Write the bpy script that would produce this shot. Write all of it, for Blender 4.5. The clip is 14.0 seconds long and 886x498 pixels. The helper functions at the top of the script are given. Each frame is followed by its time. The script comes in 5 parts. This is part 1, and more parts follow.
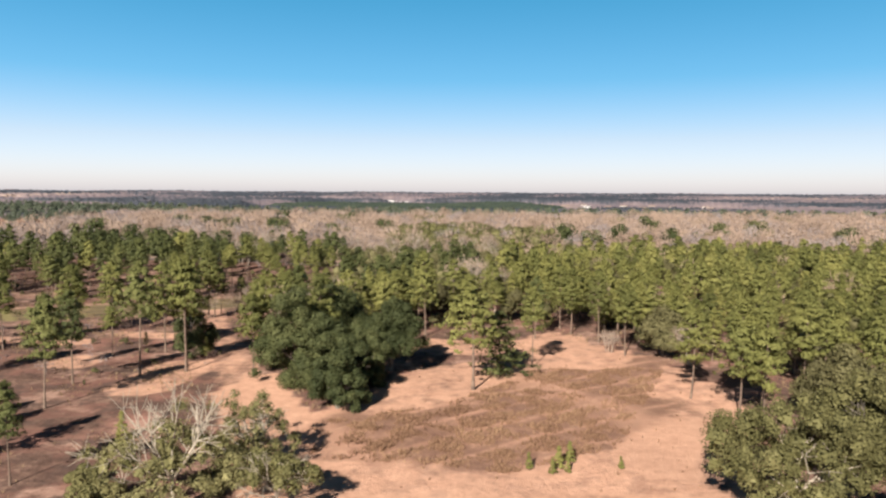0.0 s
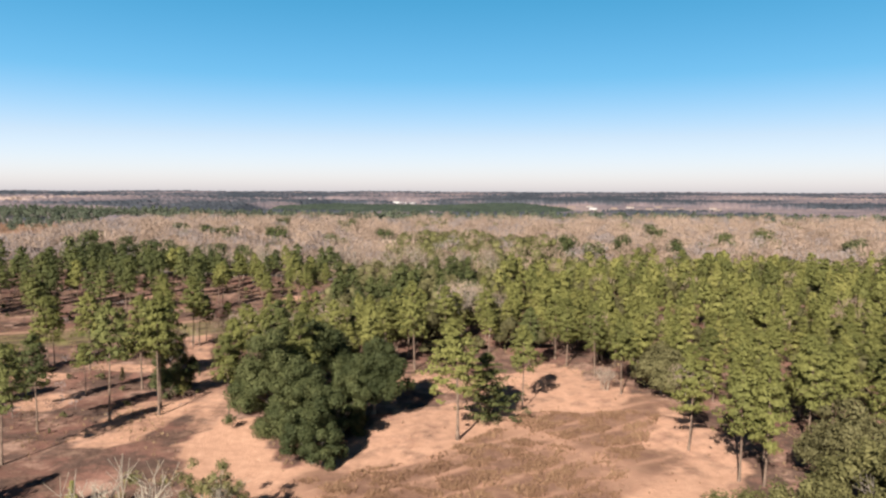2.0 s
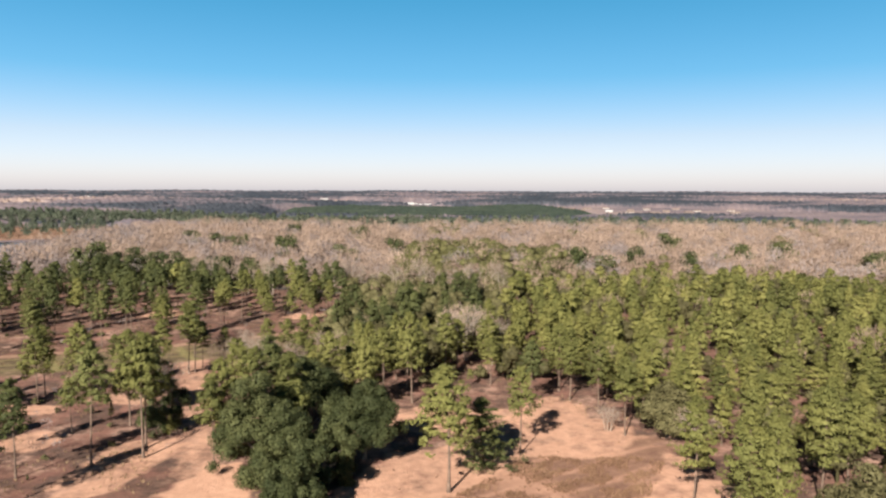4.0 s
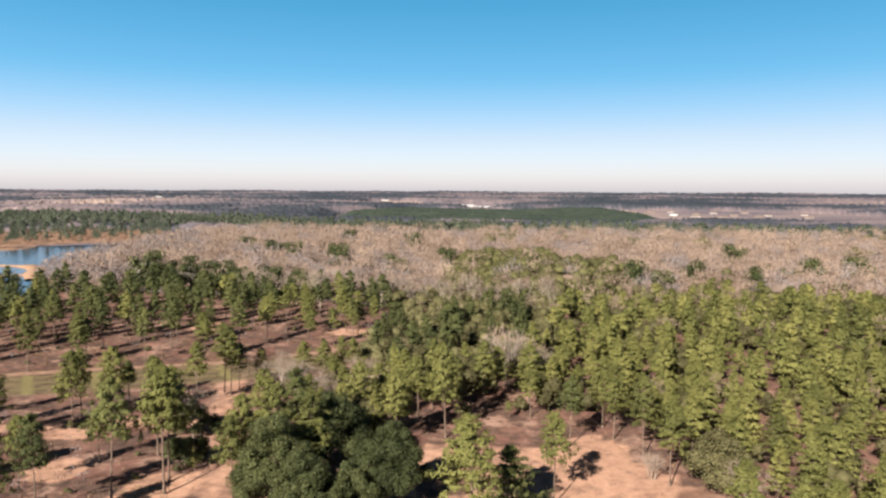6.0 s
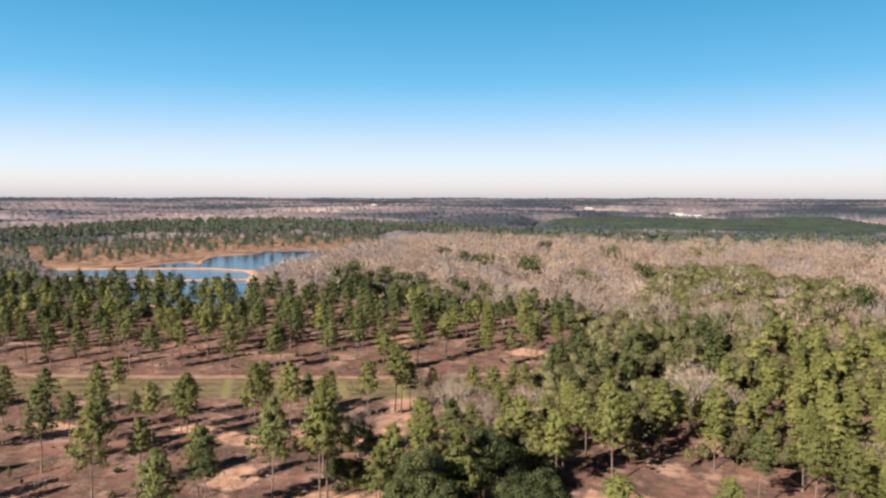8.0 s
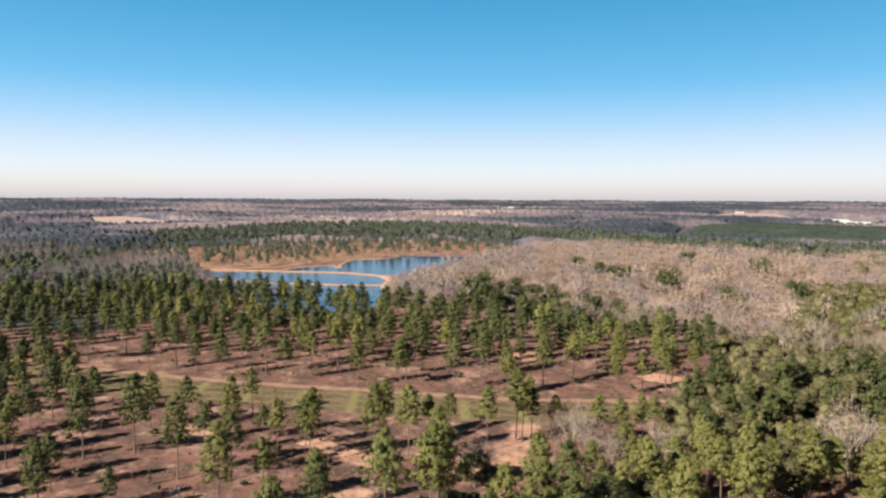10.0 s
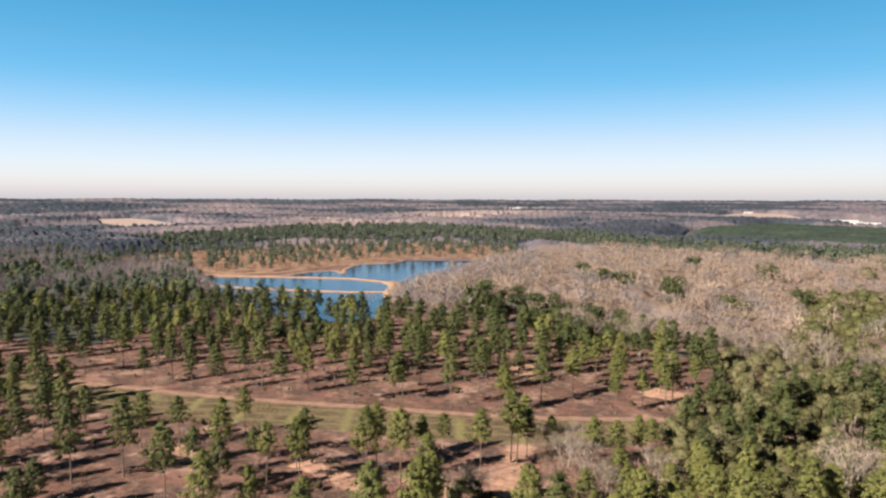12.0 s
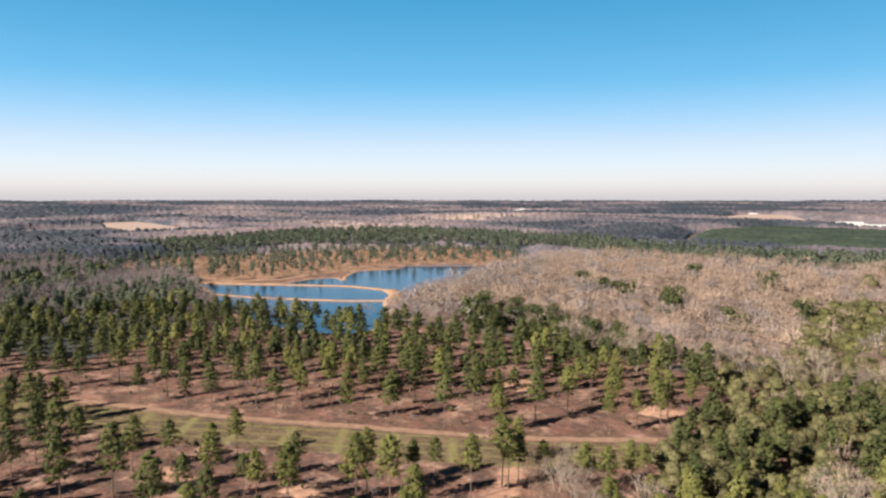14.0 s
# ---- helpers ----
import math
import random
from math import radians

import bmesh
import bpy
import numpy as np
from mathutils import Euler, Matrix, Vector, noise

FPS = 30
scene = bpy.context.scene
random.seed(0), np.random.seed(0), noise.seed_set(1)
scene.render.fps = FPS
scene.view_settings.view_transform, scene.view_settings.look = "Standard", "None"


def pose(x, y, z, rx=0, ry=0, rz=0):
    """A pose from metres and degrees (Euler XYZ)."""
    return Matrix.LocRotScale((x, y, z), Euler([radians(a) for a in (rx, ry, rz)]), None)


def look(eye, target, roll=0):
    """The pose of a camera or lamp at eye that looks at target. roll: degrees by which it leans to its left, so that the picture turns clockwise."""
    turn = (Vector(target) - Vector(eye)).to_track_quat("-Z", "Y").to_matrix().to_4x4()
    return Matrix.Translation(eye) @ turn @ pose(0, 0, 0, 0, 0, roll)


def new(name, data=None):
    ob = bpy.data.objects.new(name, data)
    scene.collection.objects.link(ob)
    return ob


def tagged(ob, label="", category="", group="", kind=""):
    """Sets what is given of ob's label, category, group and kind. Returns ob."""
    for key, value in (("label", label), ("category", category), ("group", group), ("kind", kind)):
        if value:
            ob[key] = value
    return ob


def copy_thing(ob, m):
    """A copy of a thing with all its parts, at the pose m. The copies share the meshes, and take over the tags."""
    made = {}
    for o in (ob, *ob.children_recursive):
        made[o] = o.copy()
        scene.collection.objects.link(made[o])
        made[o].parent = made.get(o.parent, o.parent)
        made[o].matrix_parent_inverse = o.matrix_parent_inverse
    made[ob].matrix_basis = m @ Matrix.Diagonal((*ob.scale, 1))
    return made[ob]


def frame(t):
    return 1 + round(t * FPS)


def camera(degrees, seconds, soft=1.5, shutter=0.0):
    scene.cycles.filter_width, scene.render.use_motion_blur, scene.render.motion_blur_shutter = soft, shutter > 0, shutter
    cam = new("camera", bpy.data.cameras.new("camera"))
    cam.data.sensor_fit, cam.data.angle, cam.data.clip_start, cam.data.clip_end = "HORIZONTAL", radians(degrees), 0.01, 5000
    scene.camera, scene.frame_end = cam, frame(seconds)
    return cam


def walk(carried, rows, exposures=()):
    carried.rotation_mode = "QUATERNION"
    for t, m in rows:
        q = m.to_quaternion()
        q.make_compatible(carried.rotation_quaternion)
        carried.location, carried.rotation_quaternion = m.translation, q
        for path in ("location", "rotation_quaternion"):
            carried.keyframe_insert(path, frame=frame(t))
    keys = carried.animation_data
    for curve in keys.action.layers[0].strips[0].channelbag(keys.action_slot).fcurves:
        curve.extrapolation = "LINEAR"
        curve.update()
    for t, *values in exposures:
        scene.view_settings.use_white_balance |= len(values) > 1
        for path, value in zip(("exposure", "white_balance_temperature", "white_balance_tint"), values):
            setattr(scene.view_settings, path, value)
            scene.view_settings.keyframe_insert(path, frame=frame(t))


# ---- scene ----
cam = camera(64.1, 14.0, soft=2.4)
PATH = [
    (0, (-0.00, 0.00, 27.00), (-4.87, 99.58, 19.20), 0.35),
    (0.5, (0.83, 1.51, 28.09), (-3.32, 101.13, 20.42), 0.15),
    (1, (1.54, 3.04, 29.44), (-2.83, 102.64, 21.66), 0.10),
    (1.5, (2.21, 4.53, 30.80), (-3.12, 104.08, 22.94), 0.19),
    (2, (2.87, 5.90, 32.19), (-2.99, 105.41, 24.18), 0.21),
    (2.5, (3.51, 7.20, 33.54), (-2.75, 106.67, 25.34), 0.26),
    (3, (4.18, 8.45, 34.74), (-3.03, 107.85, 26.53), 0.23),
    (5.5, (8.38, 15.42, 40.88), (-4.37, 114.25, 32.49), 0.36),
    (6, (9.34, 17.35, 41.59), (-7.44, 115.58, 33.32), 0.33),
    (6.5, (10.43, 19.39, 42.06), (-10.86, 116.78, 34.13), 0.19),
    (7, (11.70, 21.46, 42.85), (-16.17, 117.17, 35.02), 0.16),
    (7.5, (12.95, 23.35, 43.60), (-22.94, 116.38, 36.06), 0.08),
    (8, (13.74, 24.88, 44.40), (-30.24, 114.39, 36.98), 0.12),
    (8.5, (14.05, 26.12, 45.28), (-37.45, 111.52, 37.87), 0.19),
    (9, (14.05, 27.34, 46.32), (-43.73, 108.64, 39.01), 0.53),
    (11.5, (14.42, 32.72, 50.88), (-46.79, 111.46, 43.57), 0.24),
    (12, (14.77, 33.54, 51.89), (-46.56, 112.19, 44.51), 0.19),
    (12.5, (15.23, 34.23, 52.96), (-46.06, 112.90, 45.59), 0.06),
    (13, (15.66, 34.80, 54.01), (-45.75, 113.39, 46.77), 0.04),
    (13.5, (16.06, 35.36, 55.16), (-45.62, 113.73, 47.91), 0.05),
    (14, (16.43, 35.95, 56.49), (-45.42, 114.18, 49.13), 0.03),
]
walk(cam, [(t, look(eye, target, roll)) for t, eye, target, roll in PATH])

# ---- world, sun, exposure ----
SUN_AZ = Vector((-0.292, -0.956, 0)).normalized()
SUN_EL = radians(30)
world = bpy.data.worlds.new("world")
scene.world = world
world.use_nodes = True
wn, wl = world.node_tree.nodes, world.node_tree.links
wn.clear()
sky = wn.new("ShaderNodeTexSky")
sky.sky_type, sky.sun_disc = "NISHITA", False
sky.sun_elevation, sky.sun_rotation = SUN_EL, -math.atan2(SUN_AZ.x, SUN_AZ.y)
sky.air_density, sky.dust_density, sky.ozone_density = 1.0, 0.6, 2.5
hue = wn.new("ShaderNodeHueSaturation")
hue.inputs["Value"].default_value = 2.0
# clear winter air: a white horizon that deepens quickly to strong blue
way = wn.new("ShaderNodeTexCoord")
split = wn.new("ShaderNodeSeparateXYZ")
wl.new(way.outputs["Generated"], split.inputs[0])
deep = wn.new("ShaderNodeValToRGB")
el = deep.color_ramp.elements
for _ in range(3):
    el.new(0.5)
for e, (p, c) in zip(el, ((0.0, (0.56, 0.53, 0.70)), (0.075, (0.475, 0.455, 0.53)), (0.155, (0.225, 0.42, 0.50)), (0.26, (0.145, 0.43, 0.485)), (0.45, (0.075, 0.10, 0.125)))):
    e.position, e.color = p, (*c, 1)
wl.new(split.outputs["Z"], deep.inputs["Fac"])
# the same even gradient all round, as a clear sky far from the sun has
level = wn.new("ShaderNodeMath")
level.operation = "MULTIPLY"
wl.new(split.outputs["Z"], level.inputs[0])
wl.new(split.outputs["Z"], level.inputs[1])
flat = wn.new("ShaderNodeMath")
flat.operation, flat.inputs[0].default_value = "SUBTRACT", 1.0
wl.new(level.outputs[0], flat.inputs[1])
reach = wn.new("ShaderNodeMath")
reach.operation, reach.use_clamp = "SQRT", True
wl.new(flat.outputs[0], reach.inputs[0])
toward = wn.new("ShaderNodeCombineXYZ")
aside = wn.new("ShaderNodeMath")
aside.operation, aside.inputs[1].default_value = "MULTIPLY", -0.42
wl.new(reach.outputs[0], aside.inputs[0])
wl.new(aside.outputs[0], toward.inputs[0])
ahead = wn.new("ShaderNodeMath")
ahead.operation, ahead.inputs[1].default_value = "MULTIPLY", 0.907
wl.new(reach.outputs[0], ahead.inputs[0])
wl.new(ahead.outputs[0], toward.inputs[1])
wl.new(split.outputs["Z"], toward.inputs[2])
wl.new(toward.outputs[0], sky.inputs["Vector"])
tint = wn.new("ShaderNodeMix")
tint.data_type, tint.blend_type = "RGBA", "MULTIPLY"
tint.inputs[0].default_value = 1.0
wl.new(sky.outputs[0], tint.inputs[6])
wl.new(deep.outputs[0], tint.inputs[7])
back = wn.new("ShaderNodeBackground")
back.inputs["Strength"].default_value = 0.0565
wout = wn.new("ShaderNodeOutputWorld")
wl.new(tint.outputs[2], hue.inputs["Color"])
wl.new(hue.outputs[0], back.inputs["Color"])
wl.new(back.outputs[0], wout.inputs["Surface"])

sun_data = bpy.data.lights.new("sun", "SUN")
sun_data.energy, sun_data.angle, sun_data.color = 5.85, radians(0.5), (1.0, 0.905, 0.79)
sun = new("sun", sun_data)
sun_way = SUN_AZ * math.cos(SUN_EL) + Vector((0, 0, math.sin(SUN_EL)))
sun.matrix_world = look(sun_way * 300, (0, 0, 0))
scene.view_settings.exposure = 1.02

# ---- materials ----


def material(name):
    m = bpy.data.materials.new(name)
    m.use_nodes = True
    nt = m.node_tree
    return m, nt, nt.nodes["Principled BSDF"]


def node(nt, kind, **values):
    n = nt.nodes.new(kind)
    for key, v in values.items():
        n.inputs[key.replace("_", " ")].default_value = v
    return n


def noise_of(nt, scale, detail=4.0, coords=None, rough=0.6):
    n = node(nt, "ShaderNodeTexNoise", Scale=scale, Detail=detail, Roughness=rough)
    if coords is not None:
        nt.links.new(coords, n.inputs["Vector"])
    return n.outputs["Fac"]


def ramp(nt, fac, *stops):
    r = nt.nodes.new("ShaderNodeValToRGB")
    el = r.color_ramp.elements
    while len(el) < len(stops):
        el.new(0.5)
    for e, (p, c) in zip(el, stops):
        e.position, e.color = p, (*c, 1) if len(c) == 3 else c
    nt.links.new(fac, r.inputs["Fac"])
    return r.outputs["Color"]


def mix(nt, fac, a, b, how="MIX"):
    m = nt.nodes.new("ShaderNodeMix")
    m.data_type, m.blend_type = "RGBA", how
    for sock, v in ((m.inputs[0], fac), (m.inputs[6], a), (m.inputs[7], b)):
        if isinstance(v, (int, float)):
            sock.default_value = v
        elif isinstance(v, tuple):
            sock.default_value = (*v, 1)
        else:
            nt.links.new(v, sock)
    return m.outputs[2]


def arith(nt, op, a, b, clamp=False):
    m = nt.nodes.new("ShaderNodeMath")
    m.operation, m.use_clamp = op, clamp
    for sock, v in zip(m.inputs, (a, b)):
        if isinstance(v, (int, float)):
            sock.default_value = v
        else:
            nt.links.new(v, sock)
    return m.outputs[0]


def bump(nt, bsdf, height, strength, distance):
    b = node(nt, "ShaderNodeBump", Strength=strength, Distance=distance)
    nt.links.new(height, b.inputs["Height"])
    nt.links.new(b.outputs[0], bsdf.inputs["Normal"])


def foliage(name, dark, mid, light, translucent=0.25, patch=0.12, rough=0.65, fine=0.45):
    """Leaves or needles: tone by island and by patches a tree wide, with some light through."""
    m, nt, bsdf = material(name)
    geo = nt.nodes.new("ShaderNodeNewGeometry")
    info = nt.nodes.new("ShaderNodeObjectInfo")
    wide = noise_of(nt, patch, 2.0, geo.outputs["Position"])
    f = arith(nt, "MULTIPLY", geo.outputs["Random Per Island"], fine)
    f = arith(nt, "ADD", f, arith(nt, "MULTIPLY", arith(nt, "ADD", arith(nt, "MULTIPLY", arith(nt, "SUBTRACT", wide, 0.5), 1.6), 0.5), 1 - fine))
    f = arith(nt, "ADD", f, arith(nt, "MULTIPLY", arith(nt, "SUBTRACT", info.outputs["Random"], 0.5), 0.35), True)
    col = ramp(nt, f, (0.18, dark), (0.5, mid), (0.85, light))
    nt.links.new(col, bsdf.inputs["Base Color"])
    bsdf.inputs["Roughness"].default_value = rough
    bsdf.inputs["Specular IOR Level"].default_value = 0.1
    tr = nt.nodes.new("ShaderNodeBsdfTranslucent")
    nt.links.new(col, tr.inputs["Color"])
    both = nt.nodes.new("ShaderNodeMixShader")
    both.inputs[0].default_value = translucent
    nt.links.new(bsdf.outputs[0], both.inputs[1])
    nt.links.new(tr.outputs[0], both.inputs[2])
    nt.links.new(both.outputs[0], nt.nodes["Material Output"].inputs["Surface"])
    return m


def bark(name, dark, light, scale=1.5):
    m, nt, bsdf = material(name)
    geo = nt.nodes.new("ShaderNodeNewGeometry")
    n = noise_of(nt, scale, 6.0, geo.outputs["Position"])
    nt.links.new(ramp(nt, n, (0.3, dark), (0.7, light)), bsdf.inputs["Base Color"])
    bsdf.inputs["Roughness"].default_value = 0.9
    bump(nt, bsdf, noise_of(nt, 14.0, 4.0, geo.outputs["Position"]), 0.6, 0.03)
    return m


M_NEEDLE = foliage("pine_needles", (0.078, 0.083, 0.028), (0.128, 0.131, 0.042), (0.186, 0.182, 0.059), 0.12, 0.12, 0.65, 0.12)
M_NEEDLE_Y = foliage("young_pine_needles", (0.100, 0.104, 0.034), (0.154, 0.154, 0.049), (0.215, 0.205, 0.068), 0.13, 0.12, 0.65, 0.12)
M_NEEDLE_DARK = foliage("dark_pine_needles", (0.050, 0.059, 0.024), (0.082, 0.091, 0.033), (0.126, 0.131, 0.046), 0.08, 0.12, 0.65, 0.12)
# needle green paled and greyed in the colour, as haze over distance does
M_NEEDLE_FAR = foliage("hazed_pine_needles", (0.060, 0.078, 0.056), (0.095, 0.114, 0.080), (0.135, 0.150, 0.103), 0.15, 0.02, 0.65, 0.2)
M_OAK = foliage("dark_oak_leaves", (0.030, 0.038, 0.016), (0.057, 0.066, 0.027), (0.100, 0.107, 0.044), 0.05, 0.3, 0.65, 0.3)
M_OAK_OLIVE = foliage("olive_oak_leaves", (0.072, 0.069, 0.028), (0.130, 0.122, 0.051), (0.215, 0.198, 0.092), 0.12, 0.35, 0.65, 0.3)
M_SCRUB = foliage("olive_scrub_leaves", (0.054, 0.050, 0.024), (0.091, 0.084, 0.039), (0.138, 0.127, 0.061), 0.08, 0.15, 0.65, 0.25)
M_GREENWOOD = foliage("pale_green_leaves", (0.072, 0.070, 0.030), (0.116, 0.112, 0.046), (0.168, 0.156, 0.070), 0.2, 0.06)
M_TWIG = foliage("bare_twigs", (0.168, 0.120, 0.093), (0.272, 0.200, 0.156), (0.380, 0.286, 0.226), 0.12, 0.06, 0.9, 0.10)
# darker copy of the bare twigs: shade between crowns put into the colour
M_TWIG_SHADE = foliage("gap_shade_twigs", (0.102, 0.072, 0.056), (0.158, 0.114, 0.089), (0.222, 0.164, 0.129), 0.05, 0.05, 0.9, 0.05)
# mauve-grey twigs, their tint cooled further to suggest haze over far woods
M_TWIG_FAR = foliage("hazed_grey_twigs", (0.15, 0.125, 0.125), (0.225, 0.19, 0.185), (0.31, 0.26, 0.245), 0.15, 0.012, 0.9, 0.15)
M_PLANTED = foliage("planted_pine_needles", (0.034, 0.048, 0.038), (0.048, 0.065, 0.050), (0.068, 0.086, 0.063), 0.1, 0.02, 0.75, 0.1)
M_BARK = bark("pine_bark", (0.070, 0.047, 0.035), (0.20, 0.140, 0.105))
M_LIMB = bark("oak_bark", (0.085, 0.070, 0.055), (0.20, 0.17, 0.14))
M_MOSSY = bark("pale_mossy_bark", (0.21, 0.175, 0.135), (0.43, 0.375, 0.30))
M_PALE = bark("pale_bare_bark", (0.21, 0.17, 0.138), (0.37, 0.315, 0.26))
M_GRASS = foliage("dry_grass", (0.16, 0.105, 0.062), (0.27, 0.185, 0.11), (0.40, 0.30, 0.18), 0.15, 0.08, 0.9)
M_BRUSH = foliage("dark_brush", (0.062, 0.041, 0.035), (0.104, 0.069, 0.057), (0.165, 0.113, 0.091), 0.1, 0.12, 0.9)
M_WEED = foliage("brown_weeds", (0.17, 0.098, 0.064), (0.26, 0.158, 0.10), (0.37, 0.245, 0.15), 0.2, 0.1, 0.9)


def ground_material():
    m, nt, bsdf = material("sandy_red_soil")
    geo = nt.nodes.new("ShaderNodeNewGeometry")
    pos = geo.outputs["Position"]

    def mask(name):
        a = nt.nodes.new("ShaderNodeAttribute")
        a.attribute_name = name
        return a.outputs["Fac"]

    def ragged(name, scale, spread):
        n = arith(nt, "MULTIPLY", arith(nt, "SUBTRACT", noise_of(nt, scale, 6.0, pos, 0.65), 0.5), spread)
        return arith(nt, "ADD", mask(name), n, True)

    wide, fine = noise_of(nt, 0.045, 5.0, pos), noise_of(nt, 0.6, 8.0, pos, 0.7)
    straw = ramp(nt, fine, (0.3, (0.066, 0.038, 0.030)), (0.5, (0.124, 0.071, 0.053)), (0.72, (0.235, 0.147, 0.106)))
    red = ramp(nt, wide, (0.3, (0.122, 0.058, 0.046)), (0.5, (0.205, 0.098, 0.074)), (0.7, (0.325, 0.166, 0.124)))
    base = mix(nt, ramp(nt, noise_of(nt, 0.13, 7.0, pos, 0.65), (0.42, (0, 0, 0)), (0.60, (1, 1, 1))), straw, red)
    pale = ramp(nt, fine, (0.3, (0.30, 0.175, 0.130)), (0.7, (0.45, 0.285, 0.215)))
    base = mix(nt, ramp(nt, noise_of(nt, 0.11, 8.0, pos, 0.72), (0.51, (0, 0, 0)), (0.62, (0.9, 0.9, 0.9))), base, pale)
    rank = ramp(nt, fine, (0.3, (0.060, 0.037, 0.031)), (0.7, (0.138, 0.085, 0.066)))
    base = mix(nt, ramp(nt, noise_of(nt, 0.17, 8.0, pos, 0.7), (0.49, (0, 0, 0)), (0.58, (0.9, 0.9, 0.9))), base, rank)
    sand = ramp(nt, fine, (0.3, (0.40, 0.217, 0.142)), (0.7, (0.575, 0.334, 0.226)))
    base = mix(nt, ramp(nt, ragged("soil", 0.35, 0.9), (0.35, (0, 0, 0)), (0.65, (1, 1, 1))), base, sand)
    # worn criss-cross paths through old field strips
    axes = nt.nodes.new("ShaderNodeSeparateXYZ")
    nt.links.new(pos, axes.inputs[0])
    warp = arith(nt, "MULTIPLY", noise_of(nt, 0.07, 4.0, pos), 2.5)
    worn = None
    for kx, ky, pitch in ((-0.62, 0.78, 5.2), (0.80, 0.6, 34.0)):
        u = arith(nt, "ADD", arith(nt, "MULTIPLY", axes.outputs[0], kx), arith(nt, "MULTIPLY", axes.outputs[1], ky))
        u = arith(nt, "SINE", arith(nt, "MULTIPLY", arith(nt, "ADD", u, warp), math.pi / pitch), 0.0)
        u = arith(nt, "ABSOLUTE", u, 0.0)
        worn = u if worn is None else arith(nt, "MINIMUM", worn, u)
    worn = arith(nt, "ADD", worn, arith(nt, "MULTIPLY", arith(nt, "SUBTRACT", noise_of(nt, 0.3, 7.0, pos, 0.7), 0.5), 1.5))
    kept = ramp(nt, worn, (0.05, (0.4, 0.4, 0.4)), (0.5, (1, 1, 1)))
    brown = ramp(nt, fine, (0.3, (0.150, 0.078, 0.056)), (0.55, (0.235, 0.130, 0.088)), (0.75, (0.32, 0.195, 0.125)))
    lit = ramp(nt, ragged("litter", 0.22, 1.9), (0.25, (0, 0, 0)), (0.72, (1, 1, 1)))
    base = mix(nt, mix(nt, 1.0, lit, kept, "MULTIPLY"), base, brown)
    green = ramp(nt, noise_of(nt, 0.25, 6.0, pos, 0.65), (0.35, (0.080, 0.056, 0.034)), (0.52, (0.134, 0.098, 0.055)), (0.68, (0.215, 0.150, 0.090)))
    fresh = ramp(nt, noise_of(nt, 0.6, 4.0, pos), (0.3, (0.165, 0.146, 0.056)), (0.7, (0.255, 0.215, 0.090)))
    mown = None
    for kx, ky, pitch in ((-0.47, 0.88, 5.0), (0.78, 0.62, 13.0)):
        u = arith(nt, "ADD", arith(nt, "MULTIPLY", axes.outputs[0], kx), arith(nt, "MULTIPLY", axes.outputs[1], ky))
        u = arith(nt, "ABSOLUTE", arith(nt, "SINE", arith(nt, "MULTIPLY", arith(nt, "ADD", u, warp), math.pi / pitch), 0.0), 0.0)
        mown = u if mown is None else arith(nt, "MINIMUM", mown, u)
    mown = arith(nt, "ADD", mown, arith(nt, "MULTIPLY", arith(nt, "SUBTRACT", noise_of(nt, 0.25, 6.0, pos, 0.7), 0.5), 0.7))
    green = mix(nt, ramp(nt, mown, (0.12, (0.9, 0.9, 0.9)), (0.38, (0, 0, 0))), green, fresh)
    base = mix(nt, ramp(nt, ragged("green", 0.2, 0.9), (0.35, (0, 0, 0)), (0.7, (1, 1, 1))), base, green)
    orange = ramp(nt, noise_of(nt, 0.13, 8.0, pos, 0.74), (0.38, (0.095, 0.068, 0.050)), (0.46, (0.225, 0.134, 0.088)), (0.54, (0.34, 0.196, 0.125)), (0.64, (0.44, 0.28, 0.19)))
    base = mix(nt, ramp(nt, ragged("cutover", 0.05, 0.5), (0.4, (0, 0, 0)), (0.6, (1, 1, 1))), base, orange)
    streak = nt.nodes.new("ShaderNodeMapping")
    streak.inputs["Scale"].default_value = (0.004, 0.009, 0.004)
    nt.links.new(pos, streak.inputs["Vector"])
    floor_col = ramp(nt, noise_of(nt, 1.0, 9.0, streak.outputs[0], 0.68), (0.36, (0.050, 0.060, 0.052)), (0.47, (0.085, 0.080, 0.074)), (0.55, (0.14, 0.115, 0.105)), (0.66, (0.225, 0.175, 0.15)))
    base = mix(nt, ramp(nt, ragged("woods", 0.06, 0.4), (0.4, (0, 0, 0)), (0.6, (1, 1, 1))), base, floor_col)
    dusty = node(nt, "ShaderNodeHueSaturation", Saturation=0.95)
    nt.links.new(base, dusty.inputs["Color"])
    nt.links.new(dusty.outputs[0], bsdf.inputs["Base Color"])
    bsdf.inputs["Roughness"].default_value = 0.95
    bsdf.inputs["Specular IOR Level"].default_value = 0.15
    bump(nt, bsdf, noise_of(nt, 1.6, 6.0, pos, 0.7), 0.8, 0.25)
    return m


